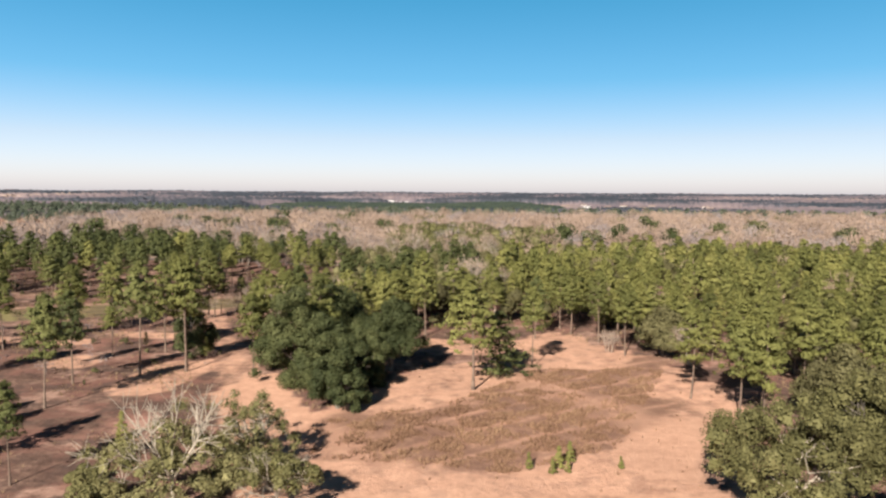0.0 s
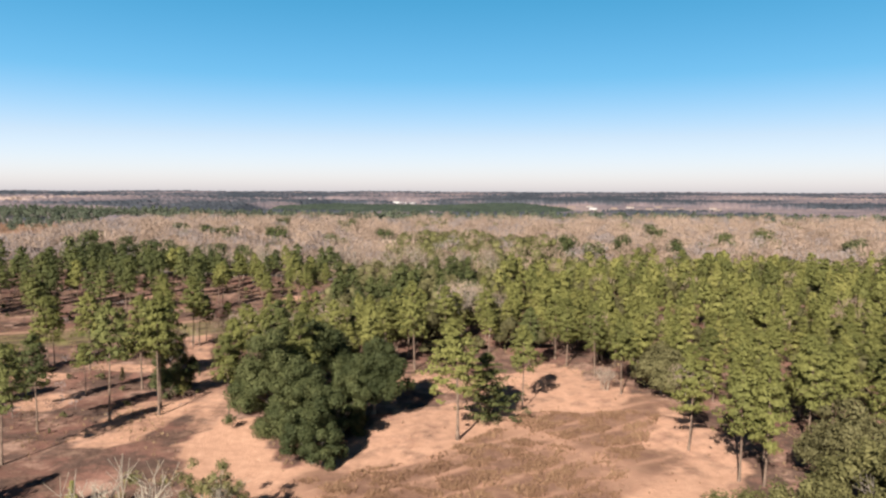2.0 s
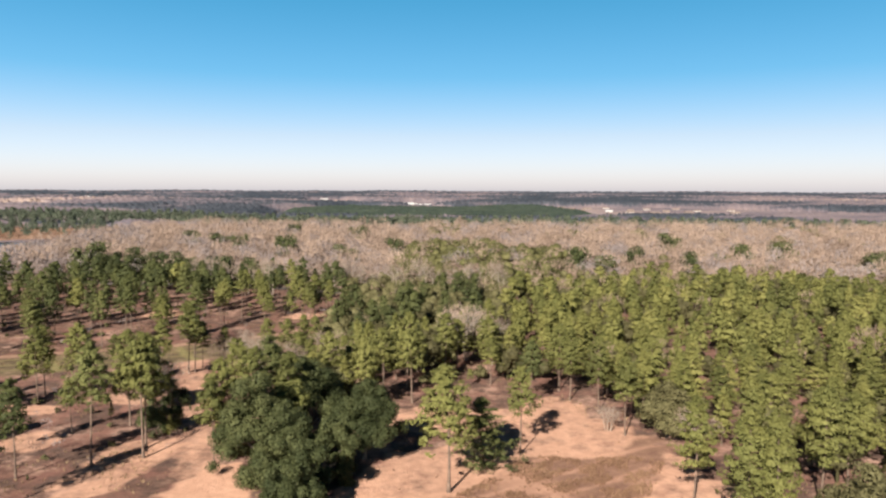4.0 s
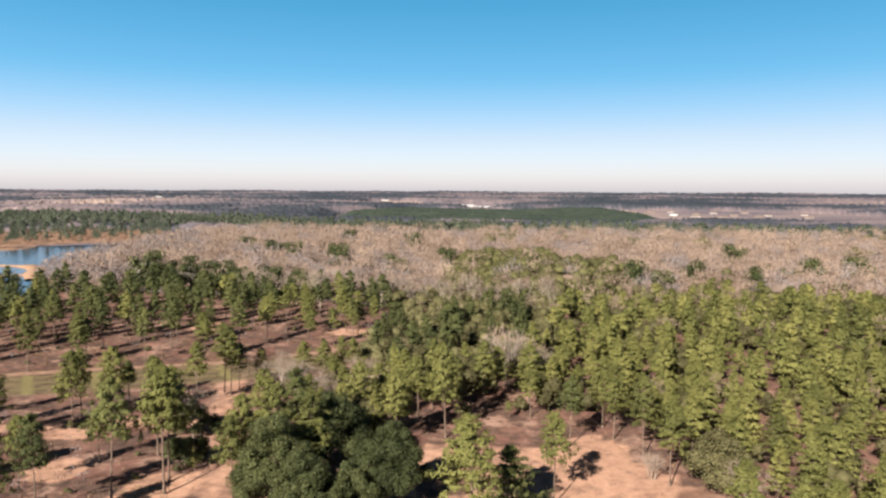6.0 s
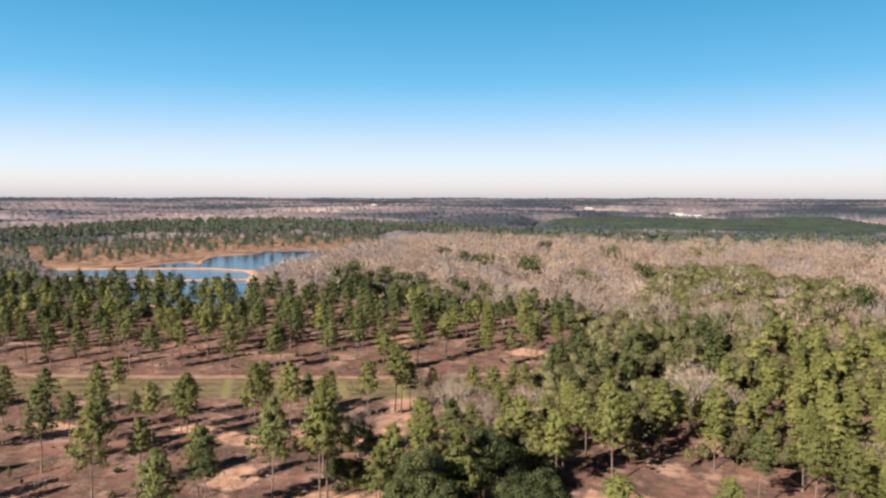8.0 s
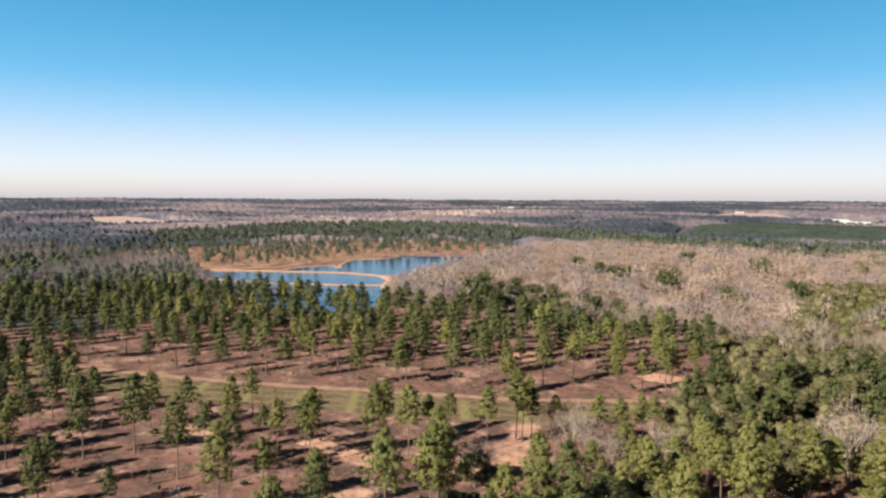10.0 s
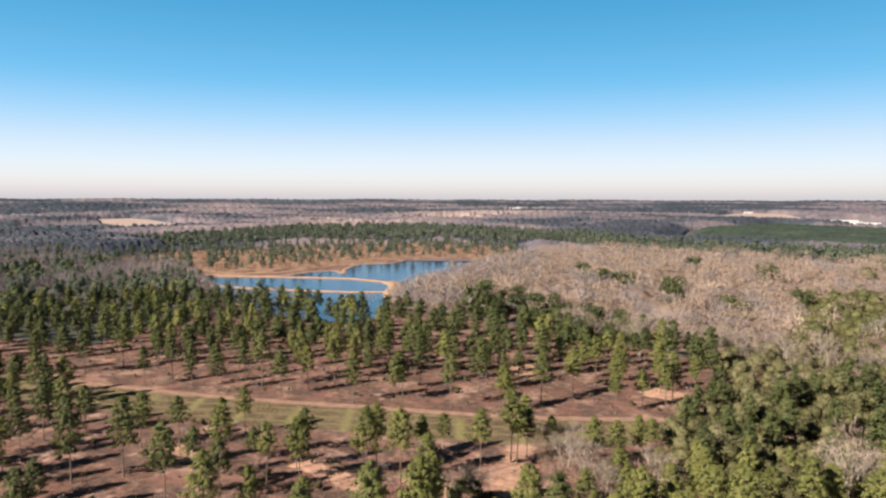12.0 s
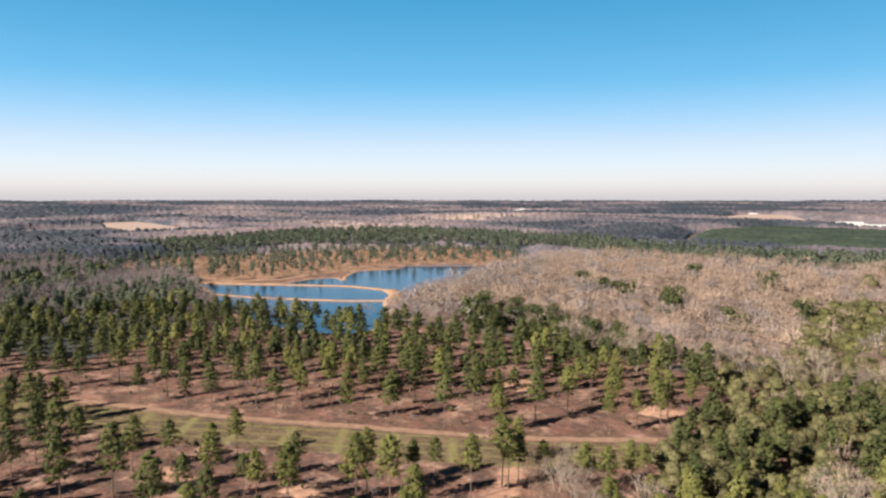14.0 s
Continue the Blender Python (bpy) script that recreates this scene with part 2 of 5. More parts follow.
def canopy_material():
    m, nt, bsdf = material("hazy_canopy")
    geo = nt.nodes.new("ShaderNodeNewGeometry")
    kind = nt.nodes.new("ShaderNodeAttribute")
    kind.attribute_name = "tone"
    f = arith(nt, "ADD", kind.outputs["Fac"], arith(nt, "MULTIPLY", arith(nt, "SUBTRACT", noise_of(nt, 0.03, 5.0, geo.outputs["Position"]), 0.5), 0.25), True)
    # pine, leafless and field tones, with the blue of distance haze mixed in
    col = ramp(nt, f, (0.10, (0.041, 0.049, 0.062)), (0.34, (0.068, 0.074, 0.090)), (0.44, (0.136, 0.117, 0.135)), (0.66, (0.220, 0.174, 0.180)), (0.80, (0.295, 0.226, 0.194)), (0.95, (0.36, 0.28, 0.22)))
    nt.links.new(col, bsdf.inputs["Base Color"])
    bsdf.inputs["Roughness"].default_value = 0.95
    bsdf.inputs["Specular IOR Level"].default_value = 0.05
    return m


def earth(name, a, b, scale=0.4):
    m, nt, bsdf = material(name)
    geo = nt.nodes.new("ShaderNodeNewGeometry")
    n = noise_of(nt, scale, 7.0, geo.outputs["Position"], 0.7)
    nt.links.new(ramp(nt, n, (0.3, a), (0.7, b)), bsdf.inputs["Base Color"])
    bsdf.inputs["Roughness"].default_value = 0.95
    bsdf.inputs["Specular IOR Level"].default_value = 0.1
    bump(nt, bsdf, n, 0.5, 0.1)
    return m


def water_material():
    m, nt, bsdf = material("pond_water")
    geo = nt.nodes.new("ShaderNodeNewGeometry")
    bsdf.inputs["Base Color"].default_value = (0.003, 0.012, 0.034, 1)
    bsdf.inputs["Roughness"].default_value = 0.06
    bsdf.inputs["IOR"].default_value = 1.33
    bump(nt, bsdf, noise_of(nt, 0.9, 3.0, geo.outputs["Position"]), 0.5, 0.12)
    return m


M_GROUND = ground_material()
M_CANOPY = canopy_material()
M_SAND = earth("track_sand", (0.20, 0.120, 0.084), (0.37, 0.240, 0.168))
M_BANK = earth("bank_sand", (0.27, 0.165, 0.105), (0.45, 0.29, 0.19), 0.15)
M_FIELD = earth("pale_field", (0.34, 0.242, 0.205), (0.44, 0.335, 0.290), 0.02)
M_WATER = water_material()


def painted(name, col, rough=0.6):
    m, nt, bsdf = material(name)
    geo = nt.nodes.new("ShaderNodeNewGeometry")
    n = noise_of(nt, 0.5, 4.0, geo.outputs["Position"])
    nt.links.new(ramp(nt, n, (0.3, tuple(c * 0.8 for c in col)), (0.7, col)), bsdf.inputs["Base Color"])
    bsdf.inputs["Roughness"].default_value = rough
    return m


M_WHITE = painted("white_paint", (0.60, 0.57, 0.54))
M_ROOF = painted("pale_metal_roof", (0.62, 0.62, 0.61), 0.45)
M_ROOF_BROWN = painted("brown_shingle_roof", (0.24, 0.18, 0.15), 0.8)
M_SIDING = painted("tan_siding", (0.30, 0.24, 0.21))
M_GLASS = painted("dark_window", (0.03, 0.035, 0.04), 0.1)

# ---- mesh helpers ----


def tri_mesh(name, verts, faces, mat, smooth=False):
    me = bpy.data.meshes.new(name)
    v, f = np.asarray(verts, np.float32), np.asarray(faces, np.int32)
    n = f.shape[1]
    me.vertices.add(len(v))
    me.vertices.foreach_set("co", v.ravel())
    me.loops.add(f.size)
    me.loops.foreach_set("vertex_index", f.ravel())
    me.polygons.add(len(f))
    me.polygons.foreach_set("loop_start", np.arange(0, f.size, n, dtype=np.int32))
    me.polygons.foreach_set("loop_total", np.full(len(f), n, np.int32))
    if smooth:
        me.polygons.foreach_set("use_smooth", np.ones(len(f), bool))
    me.update(calc_edges=True)
    me.materials.append(mat)
    return me


def unit(a):
    return a / np.maximum(np.linalg.norm(a, axis=-1, keepdims=True), 1e-9)


def tufts(rng, centres, radius, k, up=0.25, width=0.3):
    """k pointed blades out of each centre."""
    c = np.repeat(np.asarray(centres, float), k, 0)
    r = np.repeat(np.broadcast_to(radius, len(centres)), k)[:, None] * rng.uniform(0.65, 1.25, (len(c), 1))
    d = rng.normal(size=c.shape)
    d[:, 2] += up * 2
    d = unit(d)
    side = unit(np.cross(d, rng.normal(size=c.shape)))
    v = np.stack([c + side * r * width - d * r * 0.25, c - side * r * width - d * r * 0.25, c + d * r], 1).reshape(-1, 3)
    return v, np.arange(len(v)).reshape(-1, 3)


def sprays(rng, lobes, density, size, narrow=0.6, jitter=0.5, flat=0.8, inner=0.66, cut=-0.6, radial=0.0, core=0, core_size=0.55):
    """Pointed sprays over the outside of many lobes (x, y, z, r), facing out, with core larger sprays in each lobe."""
    lobes = np.asarray(lobes, float)
    r = lobes[:, 3]
    home = lobes[rng.choice(len(lobes), int(density * len(lobes)), p=r * r / (r * r).sum())]
    d = unit(rng.normal(size=(len(home), 3)))
    d[:, 2] = np.where(d[:, 2] < cut, -d[:, 2], d[:, 2])
    p = home[:, :3] + d * home[:, 3:] * rng.uniform(0.75, 1.1, (len(home), 1)) * np.array([1, 1, flat])
    gap = np.linalg.norm((p[:, None] - lobes[None, :, :3]) / np.array([1, 1, flat]), axis=2) / r[None]
    ok = gap.min(1) > inner
    p, d = p[ok], d[ok]
    n = unit(d + jitter * rng.normal(size=d.shape))
    a = unit(np.cross(n, rng.normal(size=d.shape)))
    out = rng.uniform(0, 1, len(p)) < radial
    a = np.where(out[:, None], unit(d + 0.6 * rng.normal(size=d.shape)), a)
    b = unit(np.cross(n, a) + 1e-6) * np.where(out, narrow * 0.55, narrow)[:, None]
    s = (size * rng.uniform(0.6, 1.4, len(p)))[:, None]
    v = np.stack([p + a * s * 1.2, p - a * s * 0.6 + b * s, p - a * s * 0.6 - b * s], 1).reshape(-1, 3)
    if core:
        c = np.repeat(lobes, core, 0)
        d = unit(rng.normal(size=(len(c), 3)))
        q = c[:, :3] + d * c[:, 3:] * 0.3 * np.array([1, 1, flat])
        a = unit(np.cross(d, rng.normal(size=d.shape)))
        b, s = np.cross(d, a), c[:, 3:] * core_size
        w = np.stack([q + a * s, q - a * s * 0.7 + b * s * 0.8, q - a * s * 0.7 - b * s * 0.8], 1) * 1.0
        v = np.concatenate([v, w.reshape(-1, 3)])
    return v, np.arange(len(v)).reshape(-1, 3)


def tubes(segs, sides=5):
    """Tapered tubes for rows of (x0, y0, z0, x1, y1, z1, r0, r1)."""
    s = np.asarray(segs, float)
    p, q, r0, r1 = s[:, :3], s[:, 3:6], s[:, 6], s[:, 7]
    d = unit(q - p)
    a = unit(np.cross(d, np.where(abs(d[:, 2:]) > 0.9, [[1.0, 0, 0]], [[0, 0, 1.0]])))
    b = np.cross(d, a)
    ang = np.arange(sides) * 2 * np.pi / sides
    ring = a[:, None] * np.cos(ang)[:, None] + b[:, None] * np.sin(ang)[:, None]
    v = np.concatenate([p[:, None] + ring * r0[:, None, None], q[:, None] + ring * r1[:, None, None]], 1).reshape(-1, 3)
    k = np.arange(sides)
    j = (k + 1) % sides
    one = np.concatenate([np.stack([k, j, j + sides], 1), np.stack([k, j + sides, k + sides], 1)])
    f = (np.arange(len(s))[:, None, None] * 2 * sides + one).reshape(-1, 3)
    return v, f


def joined(*pieces):
    vs, fs, at = [], [], 0
    for v, f in pieces:
        vs.append(v)
        fs.append(f + at)
        at += len(v)
    return np.concatenate(vs), np.concatenate(fs)


def scattered(rng, templates, places, heights, spread=0.12):
    """Copies of templates (made for height 1) at the places, each turned and sized, in one mesh."""
    kind = rng.integers(0, len(templates), len(places))
    vs, fs, at = [], [], 0
    for n, (tv, tf) in enumerate(templates):
        mine = kind == n
        p, h = np.asarray(places)[mine], np.asarray(heights)[mine]
        if not len(p):
            continue
        a = rng.uniform(0, 2 * np.pi, len(p))
        w = h * rng.uniform(1 - spread, 1 + spread, len(p))
        c, s = np.cos(a) * w, np.sin(a) * w
        x = tv[:, 0] * c[:, None] - tv[:, 1] * s[:, None] + p[:, :1]
        y = tv[:, 0] * s[:, None] + tv[:, 1] * c[:, None] + p[:, 1:2]
        z = tv[:, 2] * h[:, None] + p[:, 2:3]
        vs.append(np.stack([x, y, z], -1).reshape(-1, 3))
        fs.append((tf[None] + (np.arange(len(p)) * len(tv))[:, None, None]).reshape(-1, 3) + at)
        at += len(p) * len(tv)
    return np.concatenate(vs), np.concatenate(fs)


def part(name, me, parent, label=""):
    ob = new(name, me)
    ob.parent = parent
    return tagged(ob, label)


def inside(x, y, poly):
    """Which points lie in a polygon."""
    hit = np.zeros(np.shape(x), bool)
    for (x0, y0), (x1, y1) in zip(poly, poly[1:] + poly[:1]):
        if y0 != y1:
            hit ^= ((y0 > y) != (y1 > y)) & (x < (x1 - x0) * (y - y0) / (y1 - y0) + x0)
    return hit


def to_line(x, y, line):
    """Distance to a broken line."""
    best = np.full(np.shape(x), 1e9)
    for (x0, y0), (x1, y1) in zip(line, line[1:]):
        dx, dy = x1 - x0, y1 - y0
        u = np.clip(((x - x0) * dx + (y - y0) * dy) / (dx * dx + dy * dy), 0, 1)
        best = np.minimum(best, np.hypot(x - x0 - u * dx, y - y0 - u * dy))
    return best


def smooth_step(a, b, v):
    u = np.clip((v - a) / (b - a), 0, 1)
    return u * u * (3 - 2 * u)


# ---- the lie of the land ----
ROAD = [(-420, 62), (-300, 92), (-212, 115), (-181, 125), (-138, 141), (-97, 161), (-72, 173), (-51, 188), (-37, 199)]
TRACK = [(-8, 46), (-19, 66), (-22, 78), (-27, 88), (-35, 101), (-41, 116), (-50, 132), (-62, 160)]
WATER = [(-392, 299), (-352, 327), (-354, 352), (-348, 374), (-331, 367), (-350, 388), (-366, 418), (-356, 440), (-360, 470), (-338, 492), (-312, 520), (-288, 512),
         (-280, 470), (-272, 420), (-266, 375), (-240, 335), (-224, 300), (-196, 262), (-190, 240), (-214, 228), (-262, 236), (-310, 252), (-345, 275)]
CLEARING = [(-36, 92), (-22, 62), (-8, 40), (30, 40), (24, 66), (36, 92), (33, 110), (24, 128), (10, 118), (-10, 108), (-20, 84), (-30, 104)]
CUTOVER = [(-560, 300), (-590, 400), (-500, 600), (-455, 660), (-385, 660), (-290, 545), (-300, 515), (-350, 500), (-380, 440), (-370, 340), (-410, 300)]
HARDWOOD = [(-200, 270), (-224, 318), (-236, 360), (-246, 400), (-262, 440), (-272, 520), (-300, 590), (-240, 620), (-95, 590), (40, 640), (200, 640), (400, 600), (340, 420), (250, 262),
            (130, 262), (60, 285), (10, 262), (-60, 262), (-116, 276), (-172, 280)]
DENSE = [(-31, 152), (-36, 134), (-36, 124), (-22, 116), (-13, 140), (18, 147), (30, 126), (42, 108), (60, 92), (80, 84), (120, 150), (210, 262), (130, 262), (60, 280), (0, 228), (-28, 220), (-33, 195)]
STRIPS = [[(-16, 82), (-9, 79), (-3, 78), (1, 80)], [(-12, 73), (-6, 71), (2, 72), (6, 75)], [(2, 79), (8, 82), (14, 88)], [(12, 94), (17, 99), (24, 107), (29, 115)], [(18, 84), (24, 92)]]


def rolling(x, y):
    x, y = np.asarray(x, float), np.asarray(y, float)
    d = np.hypot(x, y - 30)
    near = 0.25 * np.sin(x * 0.11 + 1.3) * np.sin(y * 0.09) + 0.12 * np.sin(x * 0.31 + y * 0.23)
    far = 3.0 * np.sin(x / 310 + 0.5) * np.sin(y / 270) + 2.0 * np.sin(x / 143 + y / 190)
    near = near * (1 - smooth_step(190, 225, y) * (x < -150))
    u = smooth_step(640, 1400, d)
    return near * smooth_step(0, 40, to_line(x, y, ROAD[:-1])) * (1 - u) + u * (7 + far) + 15 * smooth_step(1500, 4500, d)


def height(x, y):
    return float(rolling(np.array([x]), np.array([y]))[0])


def spaced(fine0, fine1, step, end0, end1, grow=1.13):
    mid = list(np.arange(fine0, fine1 + 0.01, step))
    low, s, v = [], step, fine0
    while v > end0:
        s *= grow
        v -= s
        low.append(max(v, end0))
    high, s, v = [], step, fine1
    while v < end1:
        s *= grow
        v += s
        high.append(min(v, end1))
    return np.array(low[::-1] + mid + high)


def build_ground():
    gx, gy = spaced(-230, 70, 2.0, -4900, 4900), spaced(46, 230, 2.0, -4900, 4900)
    x, y = np.meshgrid(gx, gy, indexing="ij")
    v = np.stack([x, y, rolling(x, y)], -1).reshape(-1, 3)
    nx, ny = len(gx), len(gy)
    i = (np.arange(nx - 1)[:, None] * ny + np.arange(ny - 1)).ravel()
    me = tri_mesh("ground", v, np.stack([i, i + ny, i + ny + 1, i + 1], 1), M_GROUND, True)
    fx, fy = v[:, 0], v[:, 1]
    soil = 0.62 * inside(fx, fy, CLEARING) + 0.55 * (1 - smooth_step(1.5, 7, to_line(fx, fy, TRACK)))
    for cx, cy, rx, ry in ((-80, 122, 13, 4), (-62, 130, 7, 4), (-46, 100, 6, 12), (8, 104, 10, 8), (0, 124, 14, 8), (15, 130, 6, 9), (22, 76, 8, 10), (-112, 112, 9, 3), (-64, 108, 6, 5), (-95, 214, 7, 8), (-50, 214, 10, 6)):
        soil += 0.6 * (np.hypot((fx - cx) / rx, (fy - cy) / ry) < 1)
    litter = np.zeros(len(v))
    for line in STRIPS:
        litter = np.maximum(litter, 1.0 - 1.0 * smooth_step(1.0, 5.0, to_line(fx, fy, line)))
    r = to_line(fx, fy, [(px + 5, py - 9) for px, py in ROAD])
    green = 0.8 * (1 - smooth_step(6, 11, r)) * (fx < -40)
    cut = inside(fx, fy, CUTOVER) * 1.0
    far = np.hypot(fx, fy - 30)
    woods = np.maximum(inside(fx, fy, HARDWOOD) * 1.0, smooth_step(560, 700, far)) * (1 - cut)
    woods = np.maximum(woods, 0.75 * inside(fx, fy, [(-260, 215), (-230, 150), (-330, 110), (-560, 100), (-560, 300), (-400, 295), (-300, 245)]))
    litter = np.maximum(litter, 0.75 * inside(fx, fy, [(-19, 81), (-17, 70), (3, 67), (15, 74), (29, 109), (10, 109), (-3, 89)]))
    for name, values in (("soil", soil), ("litter", litter), ("green", green), ("cutover", cut), ("woods", woods)):
        me.attributes.new(name, "FLOAT", "POINT").data.foreach_set("value", values.astype(np.float32))
    tagged(new("ground", me), "red sandy ground with dry grass under open pines", "ground", kind="structure")


build_ground()


def ribbon(line, width, lift, crown=0.0):
    """A strip along a line, a little above the ground, with a raised middle."""
    pts = [Vector((*p, 0)) for p in line]
    rng = np.random.default_rng(5)
    fine = []
    for a, b in zip(pts, pts[1:]):
        n = max(2, int((b - a).length / 3))
        fine += [a.lerp(b, i / n) for i in range(n)]
    fine.append(pts[-1])
    v = []
    for n, p in enumerate(fine):
        d = (fine[min(n + 1, len(fine) - 1)] - fine[max(n - 1, 0)]).normalized()
        side = Vector((-d.y, d.x, 0))
        w0, w1 = width * rng.uniform(0.8, 1.2), width * rng.uniform(0.8, 1.2)
        for o, z in ((-w0, 0), (-w0 * 0.6, crown), (w1 * 0.6, crown), (w1, 0)):
            q = p + side * o
            v.append((q.x, q.y, height(q.x, q.y) + lift + z))
    f = [(n * 4 + k, n * 4 + k + 1, n * 4 + k + 5, n * 4 + k + 4) for n in range(len(fine) - 1) for k in range(3)]
    return np.array(v), np.array(f)


def lane(name, line, width, mat, label, category, lift=0.03, crown=0.0):
    v, f = ribbon(line, width, lift, crown)
    tagged(new(name, tri_mesh(name, v, f, mat, True)), label, category, kind="structure")


lane("road", ROAD, 1.5, M_SAND, "pale sandy dirt road between the pines", "road")


def build_pond():
    bm = bmesh.new()
    n = len(WATER)
    ring = []
    for k in range(n):
        p0, p1, p2, p3 = (Vector(WATER[(k + o) % n]) for o in (-1, 0, 1, 2))
        for u in (0, 0.25, 0.5, 0.75):
            q = 0.5 * (2 * p1 + (p2 - p0) * u + (2 * p0 - 5 * p1 + 4 * p2 - p3) * u * u + (3 * p1 - p0 - 3 * p2 + p3) * u**3)
            ring.append(bm.verts.new((q.x, q.y, 0.12)))
    bm.faces.new(ring)
    shore = [(q.co.x, q.co.y) for q in ring]
    me = bpy.data.meshes.new("water")
    bm.to_mesh(me)
    bm.free()
    me.materials.append(M_WATER)
    tagged(new("water", me), "blue pond water with reflections of trees", "water", kind="structure")
    lane("pond_bank", shore + shore[:1], 1.5, M_BANK, "pale sandy shore around the pond", "bank", 0.0, 0.35)
    lane("pond_dike", [(-398, 294), (-387, 299), (-360, 316), (-330, 333), (-304, 347), (-277, 348), (-256, 337), (-243, 318)], 1.9, M_BANK, "narrow pale sandy dike across the pond", "dike", 0.0, 0.6)
    lane("pond_dike", [(-348, 270), (-335, 273), (-309, 279), (-279, 292), (-258, 303), (-243, 316)], 1.4, M_BANK, "narrow pale sandy dike across the pond", "dike", 0.0, 0.6)
    lane("sand_spit", [(-272, 349), (-254, 336), (-242, 318), (-226, 300)], 4.8, M_BANK, "broad pale sand spit where the dikes meet", "bank", 0.05, 0.8)
    lane("bank_track", [(-398, 300), (-386, 316), (-369, 345), (-376, 386), (-374, 423), (-366, 450)], 1.9, M_BANK, "pale sandy track along the pond shore", "track", 0.02, 0.25)


build_pond()

# ---- trees ----


def pine_parts(seed, whorls, per, clumps, needles_no, base=0.45, wide=0.24, size=0.027, puff=0.034, cone=False):
    """Trunk, limbs and needle crown of a pine of height 1: whorls of limbs that carry flat puffs of needles."""
    rng = np.random.default_rng(seed)
    lean = rng.normal(0, 0.016, 2)

    def stem(z):
        return np.array([lean[0] * z + 0.010 * math.sin(4 * z + seed), lean[1] * z + 0.010 * math.cos(3 * z + seed), z])

    zs = np.linspace(0, 0.97, 9)
    trunk = [(*stem(a), *stem(b), 0.0095 * (1 - a * 0.8) + (0.005 if a == 0 else 0), 0.0095 * (1 - b * 0.8)) for a, b in zip(zs, zs[1:])]
    limbs, puffs = [], []
    lop = rng.uniform(0.82, 1.10, 6)
    for k in range(whorls * per):
        u = min(1.0, (k + rng.uniform(-1.2, 2.2)) / (whorls * per)) if k > 1 else rng.uniform(0, 0.1)
        z = base + (0.965 - base) * u
        if cone:
            out = 0.012 + wide * max(0.0, 1 - u) ** 0.8 * min(1, 0.6 + 2.5 * u)
        else:
            out = wide * (0.06 + 0.94 * max(0.0, 1 - max(0.0, u - 0.20) / 0.80) ** 0.56) * min(1, 0.70 + 1.7 * u)
        if u < 0.22 and rng.uniform() < 0.3:
            continue
        a = k * 2.4 + rng.uniform(-0.5, 0.5)
        ln = out * rng.uniform(0.66, 1.10) * lop[int((a % 6.283) / 1.0472) % 6]
        way = np.array([math.cos(a), math.sin(a), 0])
        p = stem(z - ln * 0.12)
        q = p + way * ln + np.array([0, 0, ln * (-0.10 + 0.55 * u) + rng.normal(0, 0.012)])
        if k % 3 == 0:
            limbs.append((*p, *q, 0.0026, 0.0009))
        for c in range(clumps):
            f = 1.02 - c * 0.75 / clumps - rng.uniform(0, 0.14)
            r = puff * rng.uniform(0.75, 1.25) * (1 - 0.35 * u if cone else 1 - 0.2 * u)
            puffs.append((*(p + (q - p) * f + way[[1, 0, 2]] * np.array([-1, 1, 0]) * rng.normal(0, 0.3) * ln * (1 - f + 0.3) + np.array([0, 0, rng.normal(0, 0.010)])), r))
    for z in np.linspace(base + 0.2 * (1 - base), 0.955, 5 if cone else 6):
        puffs.append((*(stem(z) + rng.normal(0, 0.010, 3)), puff * (1.15 if z < 0.9 else 0.7)))
    for _ in range(5):
        z, a, ln = rng.uniform(base * 0.6, base), rng.uniform(0, 6.3), rng.uniform(0.03, 0.08)
        p = stem(z)
        limbs.append((*p, p[0] + math.cos(a) * ln, p[1] + math.sin(a) * ln, z - 0.01, 0.0020, 0.0008))
    home = np.repeat(np.array(puffs), needles_no, 0)
    d = unit(rng.normal(size=(len(home), 3)) + np.array([0, 0, 0.25]))
    at = home[:, :3] + d * home[:, 3:] * rng.uniform(0.3, 1.2, (len(home), 1)) * np.array([1, 1, 0.70])
    hub = stem(base + (1 - base) * 0.42)
    n = unit(0.7 * d + 0.85 * unit((at - hub) * np.array([1, 1, 0.6])) + np.array([0, 0, 0.25]) + 0.20 * rng.normal(size=at.shape))
    a = d * 0.5 + 0.8 * rng.normal(size=at.shape)
    a = unit(a - n * (a * n).sum(1, keepdims=True))
    b = np.cross(n, a) * 0.25
    s = size * rng.uniform(0.55, 1.3, (len(at), 1))
    v = np.stack([at + a * s * 0.9, at - a * s * 0.45 + b * s, at - a * s * 0.45 - b * s], 1).reshape(-1, 3)
    return trunk, limbs, (v, np.arange(len(v)).reshape(-1, 3))


def pine_kind(seed, needles, label, **kw):
    trunk, limbs, crown = pine_parts(seed, **kw)
    top = tagged(new("pine_tree"), label, "pine tree", "pines")
    part("trunk", tri_mesh("pine_trunk", *joined(tubes(trunk, 7), tubes(limbs, 3)), M_BARK, True), top)
    part("crown", tri_mesh("pine_crown", *crown, needles), top)
    return top


def drop_kind(top):
    for o in (*top.children_recursive, top):
        bpy.data.objects.remove(o)


def plant(kind, x, y, h, rng, label="", wide=1.0):
    m = pose(x, y, height(x, y) - 0.05, 0, 0, math.degrees(rng.uniform(0, 6.28)))
    ob = copy_thing(kind, m)
    w = h * wide * rng.uniform(0.9, 1.1)
    ob.matrix_basis = m @ Matrix.Diagonal((w, w, h, 1))
    return tagged(ob, label)


